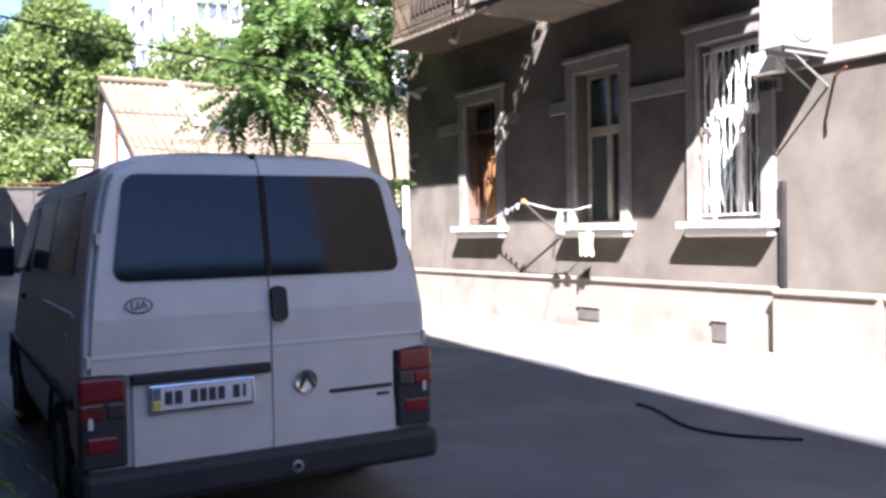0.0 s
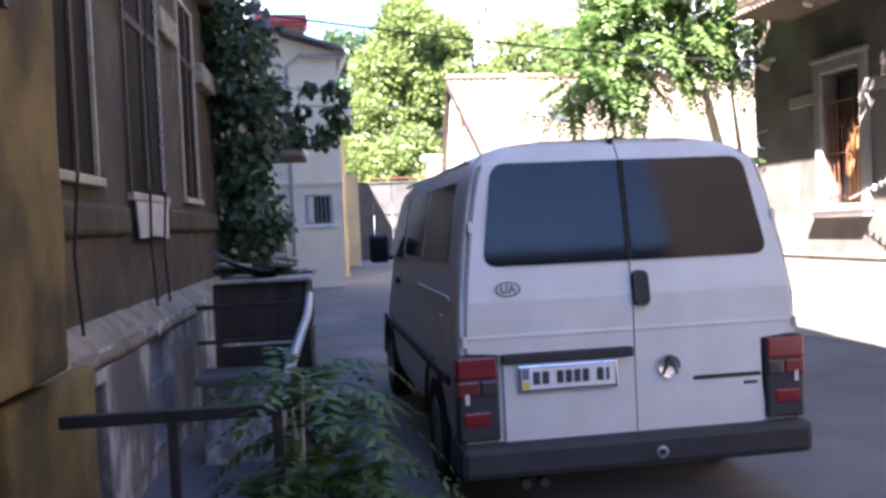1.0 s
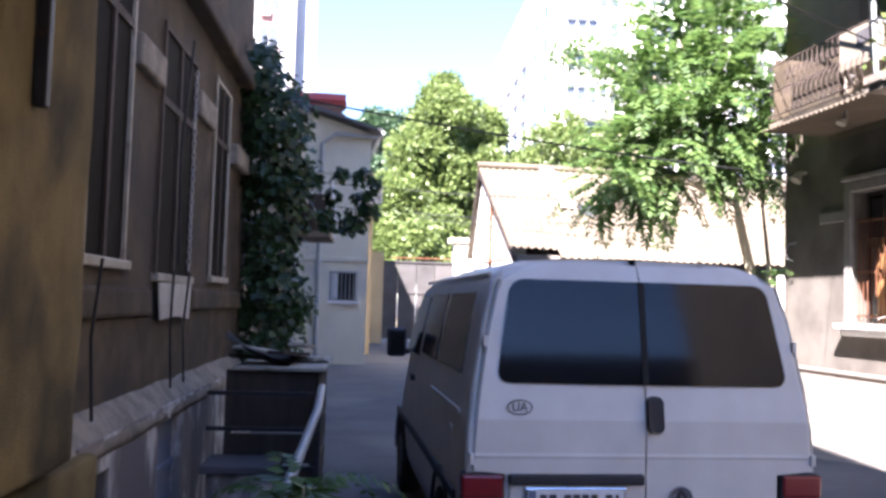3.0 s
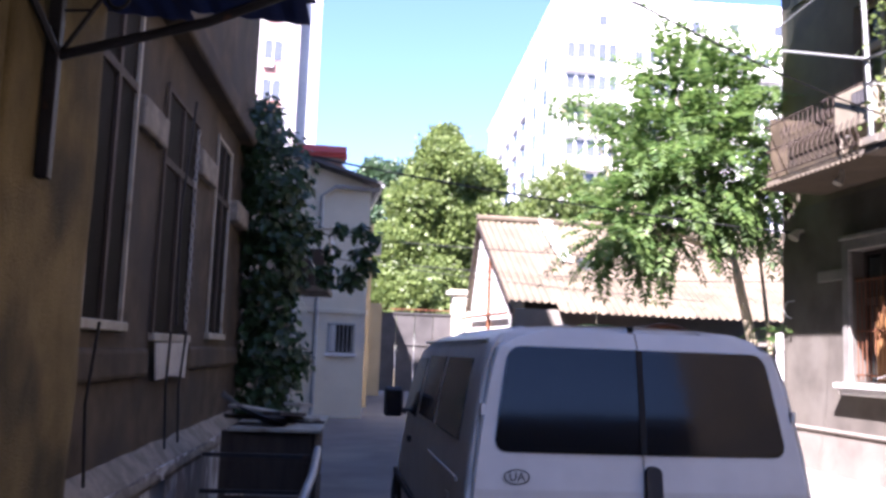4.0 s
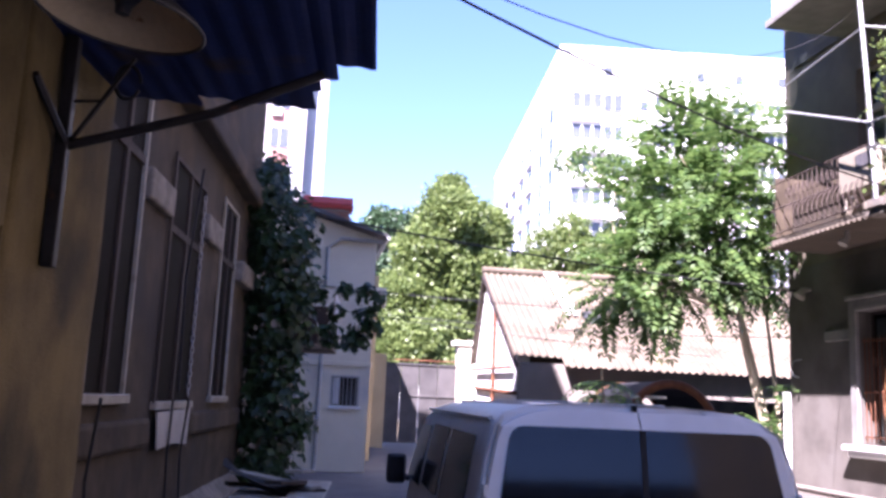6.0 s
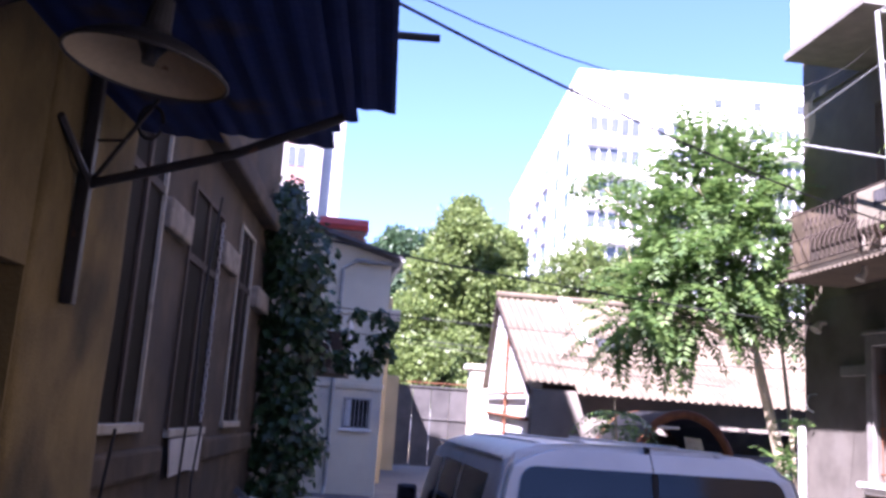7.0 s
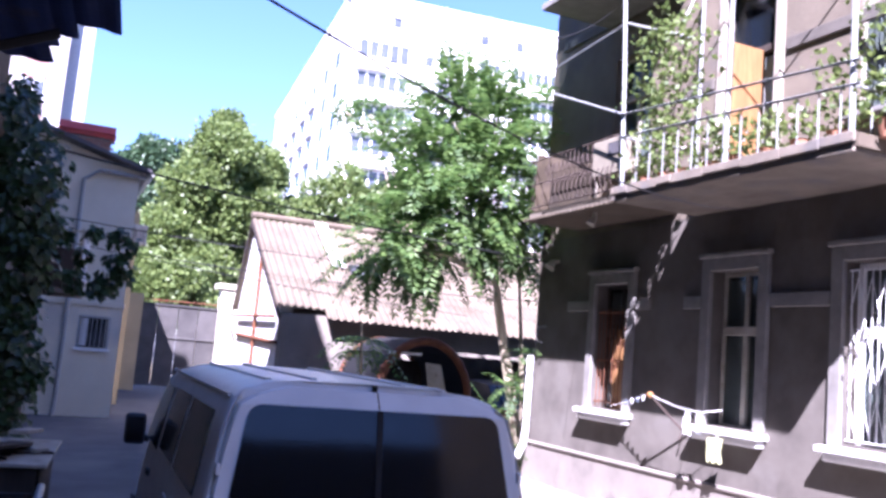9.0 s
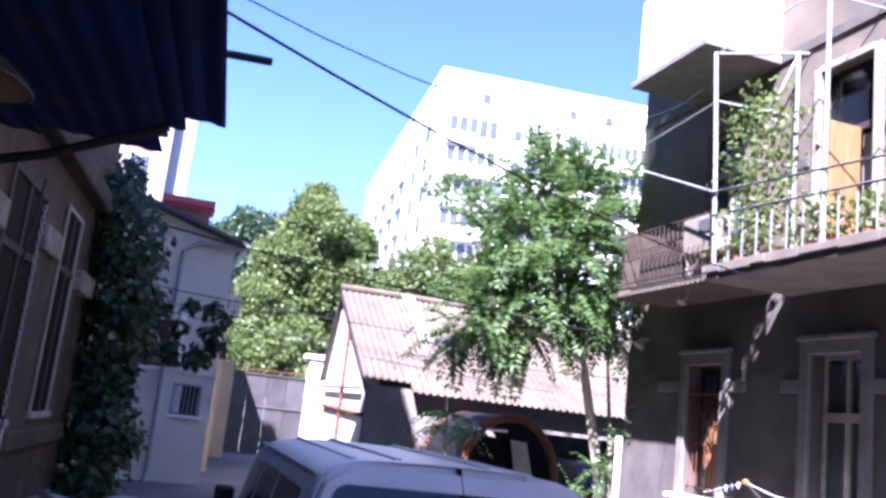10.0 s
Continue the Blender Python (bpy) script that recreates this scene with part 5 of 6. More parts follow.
# dish lamp, its bracket and the strut under the eave
lamp = thing("dish_lamp", LEFT, "old enamel dish street lamp, pale inside, on the wall", "lamp")
sh = bmesh.new()
lathe([(0.0, 0.13), (0.06, 0.12), (0.1, 0.1), (0.2, 0.075), (0.27, 0.03), (0.292, 0.0)], 36, sh)
o = part("shade", sh, M_enamel_out, lamp, "dark enamel outside of the dish", True)
si = bmesh.new()
lathe([(0.29, 0.0), (0.262, 0.025), (0.19, 0.065), (0.09, 0.09), (0.0, 0.1)], 36, si)
i2 = part("reflector", si, M_enamel_in, lamp, "pale stained inside of the dish", True)
rim = part("rim", tube([(0.291 * math.cos(a), 0.291 * math.sin(a), 0.0) for a in [2 * math.pi * k / 40 for k in range(41)]], 0.007, 6), M_enamel_out, lamp)
cap = part("lamp_holder", lathe([(0.0, 0.28), (0.04, 0.27), (0.05, 0.16), (0.07, 0.12), (0.03, 0.05), (0.025, 0.02), (0.0, 0.02)], 16), M_enamel_out, lamp)
for q in (o, i2, rim, cap):
    q.matrix_basis = Matrix.Translation((0.735, 2.83, 3.0)) @ Matrix.Rotation(radians(7), 4, "Y") @ Matrix.Scale(0.84, 4)
part("lamp_arm", tube([(0.24, 2.75, 3.1), (0.5, 2.75, 3.22), (0.7, 2.75, 3.26), (0.76, 2.75, 3.22)], 0.012, 8), M_blackmetal, lamp)
br = thing("eave_bracket", LEFT @ Matrix.Translation((0, 0.12, 0)), "black iron bracket with a long strut holding the eave", "bracket")
part("upright", box(0.26, 0.31, 3.57, 3.62, 2.36, 3.3, 0.006), M_blackmetal, br)
part("strut", tube([(0.3, 3.6, 2.84), (0.85, 3.6, 3.01), (1.27, 3.6, 3.2)], 0.02, 8), M_blackmetal, br)
part("strut", tube([(0.3, 3.6, 2.84), (0.52, 3.62, 3.22)], 0.01, 6), M_blackmetal, br)
part("strut", tube([(0.27, 3.3, 3.02), (0.3, 3.6, 2.84)], 0.016, 6), M_blackmetal, br)
part("pin", tube([(0.3, 3.6, 3.02), (0.42, 3.6, 3.03)], 0.006, 5), M_blackmetal, br)
part("wire_loop", tube([(0.5 + 0.05 * math.cos(a), 3.62, 3.12 + 0.07 * math.sin(a)) for a in [2 * math.pi * k / 14 for k in range(14)]], 0.008, 5), M_cable, br)

# eave of sheet metal over the footway
# the sheets carry the flare's blue as base colour
ev = thing("eave", LEFT, "dark corrugated sheet eave with lens-flare blue in its colour, jutting over the lane", "eave")


def eave_sheet(n0, n1, s0, s1, dz=0.0):
    e = part("roof_sheet", corrugated(s1 - s0, n1 - n0, 0.11, 0.004), M_eave_flare, ev)
    z0, z1 = 3.29 - 0.06 * (n0 - 0.2) + dz, 3.29 - 0.06 * (n1 - 0.2) + dz
    e.matrix_basis = Matrix.Translation((n0, s0, z0)) @ Matrix.Rotation(math.atan2(z0 - z1, n1 - n0), 4, "Y")


eave_sheet(0.24, 0.66, -7, 4.4)
eave_sheet(0.62, 1.2, -7, 4.3, 0.012)
eave_sheet(1.12, 1.24, -7, 4.05, 0.02)
eave_sheet(1.2, 1.32, -7, 3.9, 0.026)
eave_sheet(1.27, 1.48, -7, 3.74, 0.034)
for s in (-5, -3, -1, 0.6):
    part("rafter", box(0.2, 1.3, s - 0.025, s + 0.025, 3.15, 3.2, 0.006), M_darkwood, ev)
part("iron_rod", tube([(1.28, 3.1, 3.3), (1.62, 3.14, 3.32)], 0.014, 6), M_blackmetal, ev)

# railing round the cellar steps
rl = thing("railing", LEFT, "black welded railing beside the cellar steps", "railing")
part("top_bar", box(0.32, 1.2, 3.98, 4.03, 0.75, 0.8, 0.006), M_blackmetal, rl)
part("post", box(0.74, 0.78, 3.985, 4.025, -0.14, 0.75, 0.004), M_blackmetal, rl)
part("post", box(1.16, 1.2, 3.985, 4.025, -0.14, 0.75, 0.004), M_blackmetal, rl)
part("post", box(1.15, 1.19, 6.98, 7.02, -0.14, 1.0, 0.004), M_blackmetal, rl)
for z in (0.97, 0.71, 0.43):
    part("cross_bar", box(0.36, 1.15, 6.985, 7.015, z - 0.015, z + 0.015, 0.004), M_blackmetal, rl)
part("side_bar", box(1.16, 1.19, 4.03, 6.98, 0.3, 0.33, 0.004), M_blackmetal, rl)
part("grey_handrail", tube([(1.18, 4.05, 0.7), (1.15, 4.8, 0.74), (1.17, 5.6, 0.82), (1.2, 6.4, 0.93), (1.19, 7.05, 1.02)], 0.03, 10), M_greymetal, rl, "bent pale grey pipe handrail", True)

# junk pile and crates behind the railing
cr = thing("wooden_crate", LEFT, "dark weathered wooden crate beside the old wall", "crate")
for z in (-0.1, 0.16, 0.42, 0.68, 0.9):
    part("board", box(0.45, 1.13, 7.25, 7.28, z, z + 0.22, 0.006), M_darkwood, cr)
    part("board", box(1.12, 1.15, 7.28, 8.6, z, z + 0.22, 0.006), M_darkwood, cr)
for x in (0.45, 1.1):
    part("corner_post", box(x, x + 0.05, 7.28, 7.33, -0.14, 1.12, 0.004), M_darkwood, cr)
part("lid", box(0.5, 1.2, 7.2, 8.7, 1.12, 1.15, 0.008), M_dirtywhite, cr)
for k, (x, y, z, a, l) in enumerate(((0.8, 7.7, 1.18, 20, 0.8), (0.75, 8.0, 1.21, -35, 0.9), (0.9, 7.5, 1.24, 75, 0.6), (0.95, 8.2, 1.27, 85, 0.7))):
    solid("plank", box(-l / 2, l / 2, -0.07, 0.07, -0.015, 0.015, 0.004), M_dirtywhite if k % 2 else M_darkwood, LEFT @ Matrix.Translation((x, y, z)) @ Matrix.Rotation(radians(a), 4, "Z") @ Matrix.Rotation(radians(4), 4, "Y"), "loose weathered plank lying on the crate", "plank", "loose planks")
pb = thing("low_wall", LEFT, "pale plastered low wall with a dark cap beside the cellar steps", "low wall")
part("body", rough_block(0.42, 0.88, 6.7, 7.1, -0.2, 0.44, 0.008, 6, 4), M_peel, pb)
part("cap", box(0.38, 0.92, 6.66, 7.14, 0.44, 0.5, 0.012), M_slate, pb)
bm = bmesh.new()
rows = [[bm.verts.new((0.42 + 0.5 * u, 7.3 + 0.5 * v, 1.17 + 0.2 * (1 - u) ** 2 + 0.04 * math.sin(5 * v + 3 * u))) for v in [k / 8 for k in range(9)]] for u in [k / 8 for k in range(9)]]
for a, b in zip(rows, rows[1:]):
    for k in range(8):
        bm.faces.new((a[k], a[k + 1], b[k + 1], b[k]))
bmesh.ops.solidify(bm, geom=bm.faces[:], thickness=0.012)
solid("roofing_felt", bm, M_plastic, LEFT, "curled sheet of dark roofing felt on the crate", "felt", smooth=True)

# saplings by the railing
def sapling(root, stems, seed, label):
    """Upright slim stems, each with a rosette of long arching feather leaves and smaller ones below."""
    rnd = random.Random(seed)
    t = thing("sapling", LEFT, label, "plant")
    bm = bmesh.new()
    for tip, n, ln in stems:
        n = int(n * 1.7)
        r, q = Vector(root), Vector(tip)
        bend = r.lerp(q, 0.5) + Vector((rnd.uniform(-0.04, 0.04), 0.03, 0.06))
        part("stem", tube([r, bend, q], [0.014, 0.011, 0.005], 6), M_bark, t)
        for i in range(n):
            k = 1.0 - 0.62 * (i / n) ** 1.3
            a = 2.4 * i + rnd.uniform(-0.3, 0.3)
            pinnate(bm, r.lerp(q, k), Vector((math.cos(a), math.sin(a) * 0.8, rnd.uniform(0.5, 1.0))), ln * rnd.uniform(0.75, 1.1) * (0.7 + 0.3 * k), rnd, 10, 0.13)
    part("leaves", bm, M_sapling, t)


sapling((1.3, 4.1, -0.12), [((1.28, 4.15, 0.88), 13, 0.55), ((1.42, 4.35, 0.7), 9, 0.45), ((1.12, 4.1, 0.42), 9, 0.42)], 21, "young feather-leaved sapling beside the railing")
sapling((1.5, 4.3, -0.12), [((1.52, 4.3, 0.42), 9, 0.5), ((1.68, 4.4, 0.2), 8, 0.42)], 22, "young feather-leaved sapling at the lane edge")
sapling((0.9, 3.95, -0.12), [((0.92, 4.0, 0.2), 9, 0.36), ((1.1, 3.8, 0.12), 8, 0.36)], 23, "low green seedling under the railing")
lt = thing("sapling", LEFT, "long drooping feather leaves over the railing", "plant")
bm = bmesh.new()
rnd = random.Random(31)
part("stem", tube([(1.3, 4.2, -0.12), (1.25, 4.2, 0.5), (1.22, 4.2, 0.78)], [0.014, 0.01, 0.006], 6), M_bark, lt)
for p, dv, ln in (((1.2, 4.2, 0.76), (-1, 0, 0.55), 0.78), ((1.22, 4.2, 0.78), (-0.1, 0.3, 0.9), 0.4), ((1.25, 4.2, 0.66), (1, 0.1, 0.6), 0.85), ((1.28, 4.2, 0.4), (1, -0.1, 0.45), 0.8), ((1.22, 4.2, 0.78), (-0.5, 0.2, 0.7), 0.45)):
    pinnate(bm, Vector(p), Vector(dv), ln, rnd, 12, 0.11)
part("leaves", bm, M_sapling, lt)

# vine over the end of the old wall
def vine():
    rnd = random.Random(8)
    t = thing("vine", LEFT, "dark green leafy vine hanging over the end of the old wall", "vine")
    bm = bmesh.new()
    spine = [((0.3, 10.9, 0.9), 0.42), ((0.32, 11.0, 1.3), 0.46), ((0.34, 11.0, 1.8), 0.46), ((0.3, 11.0, 2.3), 0.42), ((0.35, 10.9, 2.8), 0.5), ((0.3, 10.8, 3.3), 0.55), ((0.3, 10.7, 3.8), 0.55), ((0.1, 10.5, 4.25), 0.36), ((0.6, 11.1, 3.2), 0.24), ((0.6, 11.1, 1.6), 0.26), ((-0.1, 12.6, 5.0), 0.32), ((0.1, 11.6, 4.6), 0.3)]
    part("stem", tube([(0.1, 11.0, -0.1), (0.25, 11.0, 1.5), (0.2, 10.9, 3.2), (0.1, 10.6, 4.3)], [0.04, 0.035, 0.03, 0.015], 8), M_bark, t)
    runner = [(0.5, 11.1, 3.15), (0.8, 11.1, 3.2), (1.1, 11.1, 3.22), (1.35, 11.1, 3.2), (1.52, 11.1, 3.1), (1.42, 11.1, 2.8), (1.3, 11.1, 2.6)]
    part("runner", tube(runner, 0.012, 6), M_bark, t)
    part("runner", tube([(1.0, 11.1, 3.25), (1.0, 11.1, 2.9), (0.92, 11.1, 2.7)], 0.01, 6), M_bark, t)
    spots = [(Vector(c), r, int(2100 * r * r)) for c, r in spine] + [(Vector(c), 0.12, 26) for c in runner] + [(Vector((1.4, 11.1, 2.85)), 0.22, 90), (Vector((1.25, 11.1, 2.62)), 0.16, 50), (Vector((0.95, 11.1, 2.68)), 0.16, 60), (Vector((1.0, 11.1, 2.95)), 0.1, 26)]
    for c, r, n in spots:
        for _ in range(n):
            v = rand_dir(rnd)
            p = c + v * r * rnd.uniform(0.5, 1.0)
            p.x = max(p.x, 0.03) if p.y < 10.95 else p.x
            d = (Vector((0.3, -0.5, -0.6)) + rand_dir(rnd) * 0.7).normalized()
            s = d.cross(v + Vector((0, -0.6, 0.3))).normalized()
            leaf_quad(bm, p, d, s, rnd.uniform(0.08, 0.14), rnd.uniform(0.04, 0.06))
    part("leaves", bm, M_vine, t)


vine()
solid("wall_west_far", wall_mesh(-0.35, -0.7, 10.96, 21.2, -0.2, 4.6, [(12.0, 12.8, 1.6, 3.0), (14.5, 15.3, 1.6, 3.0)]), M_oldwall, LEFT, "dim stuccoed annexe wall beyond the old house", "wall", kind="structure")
w = thing("window_10", LEFT, "white framed window in the dim annexe wall", "window", "", "structure")
part("window_frame", box(-0.5, -0.45, 12.0, 12.06, 1.6, 3.0), M_white, w)
part("window_frame", box(-0.5, -0.45, 12.74, 12.8, 1.6, 3.0), M_white, w)
part("pane", box(-0.49, -0.48, 12.06, 12.74, 1.6, 3.0), M_glass, w)
fb = thing("flower_balcony", LEFT, "small balcony box with a dark panel behind the vine", "balcony")
part("panel", box(0.3, 0.95, 12.3, 12.34, 2.6, 3.1, 0.01), M_darkwood, fb)
part("floor", box(-0.35, 0.95, 12.3, 13.6, 2.52, 2.6, 0.01), M_concrete, fb)
for k in range(5):
    part("baluster", tube([(0.95, 12.4 + 0.28 * k, 2.6), (0.95, 12.4 + 0.28 * k, 3.3)], 0.012, 6), M_white, fb)

# ---- white two-storey house across the yard's end ----
WY = 22.0
solid("wall_north", prism([(0, -0.2), (4.63, -0.2), (4.63, 5.84), (0, 7.16)], 0, 0.4), M_whiteplaster, Matrix.Translation((-3.0, WY, 0)) @ Matrix(((0, 1, 0, 0), (1, 0, 0, 0), (0, 0, 1, 0), (0, 0, 0, 1))), "pale plastered gable wall of the small house", "wall", kind="structure")
solid("wall_north_side", box(1.3, 1.63, WY + 0.4, 29.8, -0.2, 5.6), M_whiteplaster, label="pale plastered side wall of the small house", category="wall", kind="structure")
solid("string_band", box(-3, 1.66, WY - 0.05, WY, 2.62, 2.74, 0.01), M_whiteplaster, label="thin plaster band across the pale wall", category="moulding", kind="structure")
solid("wall_north_rear", box(1.64, 1.98, 25.0, 29.79, -0.2, 5.3), M_yellowplaster, label="pale yellow plastered rear part of the small house", category="wall", kind="structure")
rf = thing("roof_north", Matrix(), "dark sloping tin roof edge of the small house", "roof", "", "structure")
part("roof_sheet", prism([(-3.2, 7.3), (1.86, 5.82), (1.86, 5.9), (-3.2, 7.4)], 0, 8.4), M_slate, rf).matrix_basis = Matrix.Translation((0, WY - 0.35, 0)) @ Matrix(((0, 1, 0, 0), (1, 0, 0, 0), (0, 0, 1, 0), (0, 0, 0, 1)))
part("gutter", tube([(1.88, WY - 0.35, 5.8), (1.88, WY + 8, 5.8)], 0.05, 8), M_greymetal, rf)
dp = thing("drainpipe", Matrix(), "pale grey drainpipe down the plastered wall", "drainpipe")
part("pipe", tube([(1.8, WY - 0.12, 5.72), (0.75, WY - 0.12, 5.75), (0.43, WY - 0.1, 5.5), (0.43, WY - 0.1, 0.3), (0.4, WY - 0.2, 0.1)], 0.05, 10), M_greymetal, dp)
part("pipe", tube([(-0.15, WY - 0.08, 5.6), (-0.15, WY - 0.08, 0.4)], 0.035, 8), M_greymetal, dp)
w = thing("window_11", Matrix.Translation((-0.05, 0, 0.06)), "small barred window in the pale plastered wall", "window", "", "structure")
part("recess", box(0.78, 1.42, WY - 0.006, WY + 0.02, 1.62, 2.32), M_tint, w)
for x in (0.76, 1.4):
    part("window_frame", box(x, x + 0.05, WY - 0.03, WY, 1.6, 2.34, 0.004), M_greymetal, w)
part("window_frame", box(0.81, 1.4, WY - 0.03, WY, 2.29, 2.34, 0.004), M_greymetal, w)
part("window_sill", box(0.72, 1.5, WY - 0.1, WY, 1.54, 1.6, 0.008), M_white, w)
for i in range(6):
    part("bar", tube([(0.86 + 0.1 * i, WY - 0.05, 1.6), (0.86 + 0.1 * i, WY - 0.05, 2.3)], 0.008, 5), M_greymetal, w)
part("curtain", box(0.82, 0.98, WY - 0.012, WY - 0.008, 1.65, 2.28), M_curtain, w)
a3 = air_conditioner(Matrix.Translation((1.82, 24.8, 4.4)) @ Matrix.Rotation(radians(90), 4, "Z"), "small outdoor cooling unit on the pale house corner")

# chimney of bricks with a red cap
cm = thing("chimney", Matrix.Translation((-0.1, 24.3, -0.06)), "brick chimney with a red tin cap", "chimney")
part("core", box(-0.1, 1.1, 0, 0.6, 6.0, 7.05), M_mortar, cm)
bmod = mesh_of("brick", box(-0.115, 0.115, -0.03, 0.03, -0.032, 0.032, 0.005), M_brick)
for r in range(12):
    for k in range(5):
        shared("brick", bmod, cm, Matrix.Translation((0.02 + 0.245 * k + (0.06 if r % 2 else -0.06), 0.0, 6.1 + 0.078 * r)))
part("cap", box(-0.2, 1.2, -0.1, 0.7, 7.05, 7.16, 0.02), M_redroof, cm)
part("cap_slope", prism([(-0.16, 7.16), (0.76, 7.16), (0.6, 7.38), (0.0, 7.38)], -0.18, 1.18), M_redroof, cm)

# yellow wall, gate and pillar
solid("wall_yellow", box(1.76, 2.78, 29.8, 30.2, 0.0, 3.35), M_yellowplaster, label="pale yellow plastered wall beside the gate", category="wall", kind="structure")
gt = thing("gate", Matrix.Translation((-0.05, 0, 0.1)), "tall grey sheet-metal yard gate, closed", "gate")
for k in range(4):
    part("panel", box(2.82 + 0.65 * k, 3.45 + 0.65 * k, 31.0, 31.04, 0.3, 1.9, 0.008), M_gate, gt)
    part("panel", box(2.82 + 0.65 * k, 3.45 + 0.65 * k, 31.0, 31.04, 1.93, 3.0, 0.008), M_gate, gt)
for z in (0.3, 1.88, 2.96):
    part("cross_bar", box(2.8, 5.4, 30.96, 31.0, z, z + 0.06, 0.006), M_gate, gt)
part("top_wire", tube([(2.8, 31, 3.12), (5.4, 31, 3.14)], 0.02, 6), M_rust, gt)
pl = thing("gate_pillar", Matrix(), "pale rendered gate pillar with a cap", "pillar")
part("shaft", box(5.36, 6.2, 30.7, 31.3, 0.2, 3.8, 0.02), M_whiteplaster, pl)
part("cap", box(5.2, 6.32, 30.62, 31.38, 3.8, 3.98, 0.03), M_whiteplaster, pl)
solid("yard_wall", box(6.2, 14, 30.9, 31.2, 0.1, 3.0), M_whiteplaster, label="pale plastered yard wall beyond the shed", category="wall", kind="structure")

# ---- shed with corrugated roof ----
GX0, GX1 = 4.9, 14.5
sh = thing("shed", Matrix(), "old plastered shed under a corrugated fibre-cement roof", "shed")
part("gable_wall", prism([(20.3, 0.1), (25.1, 0.1), (25.1, 3.1), (24.0, 5.25), (20.3, 3.08)], GX0, GX0 + 0.3), M_white, sh, "sunlit white plastered gable")
part("front_wall", wall_mesh(0, 0.3, GX0, GX1, 0.1, 2.85, [(8.6, 11.6, 0.1, 2.2)]), M_plinth, sh).matrix_basis = Matrix.Translation((0, 20.0, 0)) @ Matrix(((0, 1, 0, 0), (1, 0, 0, 0), (0, 0, 1, 0), (0, 0, 0, 1)))
part("back_wall", box(GX0 + 0.3, GX1, 24.8, 25.1, 0.1, 3.1), M_concrete, sh)
part("back_roof", prism([(24.0, 5.35), (24.05, 5.42), (25.35, 3.0), (25.28, 2.96)], GX0 - 0.12, GX1), M_asbestos, sh)
part("end_wall", box(GX1 - 0.3, GX1, 20.3, 24.8, 0.1, 3.0), M_concrete, sh)
part("inner_floor", box(GX0 + 0.3, GX1 - 0.3, 20.3, 24.8, 0.05, 0.16), M_concrete, sh)
for z, y in ((2.6, 19.97),):
    part("pipe", tube([(GX0 - 0.05, 20.2, 2.15), (GX0 - 0.05, 24.9, 2.3)], 0.05, 8), M_rust, sh, "rusty pipe along the gable")
part("pipe", tube([(GX0 - 0.06, 22.6, 0.3), (GX0 - 0.06, 22.6, 4.3)], 0.045, 8), M_rust, sh)
part("pipe", tube([(GX0 - 0.1, 20.4, 2.75), (GX0 - 0.1, 25.0, 2.8), (5.6, 30.6, 2.95)], 0.04, 8), M_rust, sh)
run, rise = 4.0, 2.45
slope = math.atan2(rise, run)
slen = math.hypot(run, rise)
sheet = mesh_of("roof_sheet", corrugated(1.75, 1.13, 0.177, 0.026), M_asbestos)
sheet_w = 1.1
for k in range(9):
    for j in range(3):
        x = GX0 - 0.12 + sheet_w * k
        up = -0.42 + 1.63 * j
        if k == 0 and j == 0:
            continue
        shared("roof_sheet", sheet, sh, Matrix.Translation((x, 20.0 + math.cos(slope) * up, 3.0 + math.sin(slope) * up + 0.012 * j + 0.003 * (k % 3))) @ Matrix.Rotation(slope, 4, "X"))
bm = corrugated(1.35, 1.13, 0.177, 0.026)
short = mesh_of("roof_sheet", bm, M_asbestos)
shared("roof_sheet", short, sh, Matrix.Translation((GX0 - 0.12, 20.0, 3.0)) @ Matrix.Rotation(slope, 4, "X"))
rt = 3.0 + math.sin(slope) * slen
part("ridge_cap", tube([(GX0 - 0.15, 24.0, rt + 0.08), (GX1, 24.0, rt + 0.08)], 0.09, 8), M_asbestos, sh)
part("barge_board", prism([(19.8, 2.82), (24.0, rt - 0.02), (25.4, 3.0), (25.35, 2.86), (24.0, rt - 0.18), (19.8, 2.7)], GX0 - 0.14, GX0 - 0.1), M_darkwood, sh)
for dx in (0.0, 0.2):
    b = part("roof_board", box(6.5 + dx, 6.62 + dx, -0.1, 2.6, 0.09, 0.13, 0.006), M_white, sh, "pale board laid up the roof")
    b.matrix_basis = Matrix.Translation((0, 24.0 - math.cos(slope) * 2.5, rt - math.sin(slope) * 2.5)) @ Matrix.Rotation(slope, 4, "X")
hv = part("roof_vent", prism([(0, 0), (0.45, 0.0), (0.45, 0.3), (0.3, 0.34)], 0, 0.42), M_plastic, sh, "dark little dormer vent")
hv.matrix_basis = Matrix.Translation((6.95, 24.0 - math.cos(slope) * 2.9, rt - math.sin(slope) * 2.9 + 0.03))
# lean-to arch before the shed
ar = thing("arched_canopy", Matrix(), "rusty arched canopy frame with dark sheeting before the shed", "canopy")
arc = [(7.25 - 1.02 * math.cos(a), 17.0, 1.2 + 1.24 * math.sin(a)) for a in [math.pi * k / 18 for k in range(19)]]
part("arch_pipe", tube([(6.23, 17.0, 0.0)] + arc + [(8.27, 17.0, 0.0)], 0.09, 8), M_rust, ar)
part("arch_pipe", tube([(x, 19.6, z) for x, y, z in [(6.23, 0, 0.0)] + arc + [(8.27, 0, 0.0)]], 0.06, 8), M_rust, ar)
bm = bmesh.new()
p1 = [bm.verts.new((x, 17.05, z + 0.05)) for x, y, z in arc]
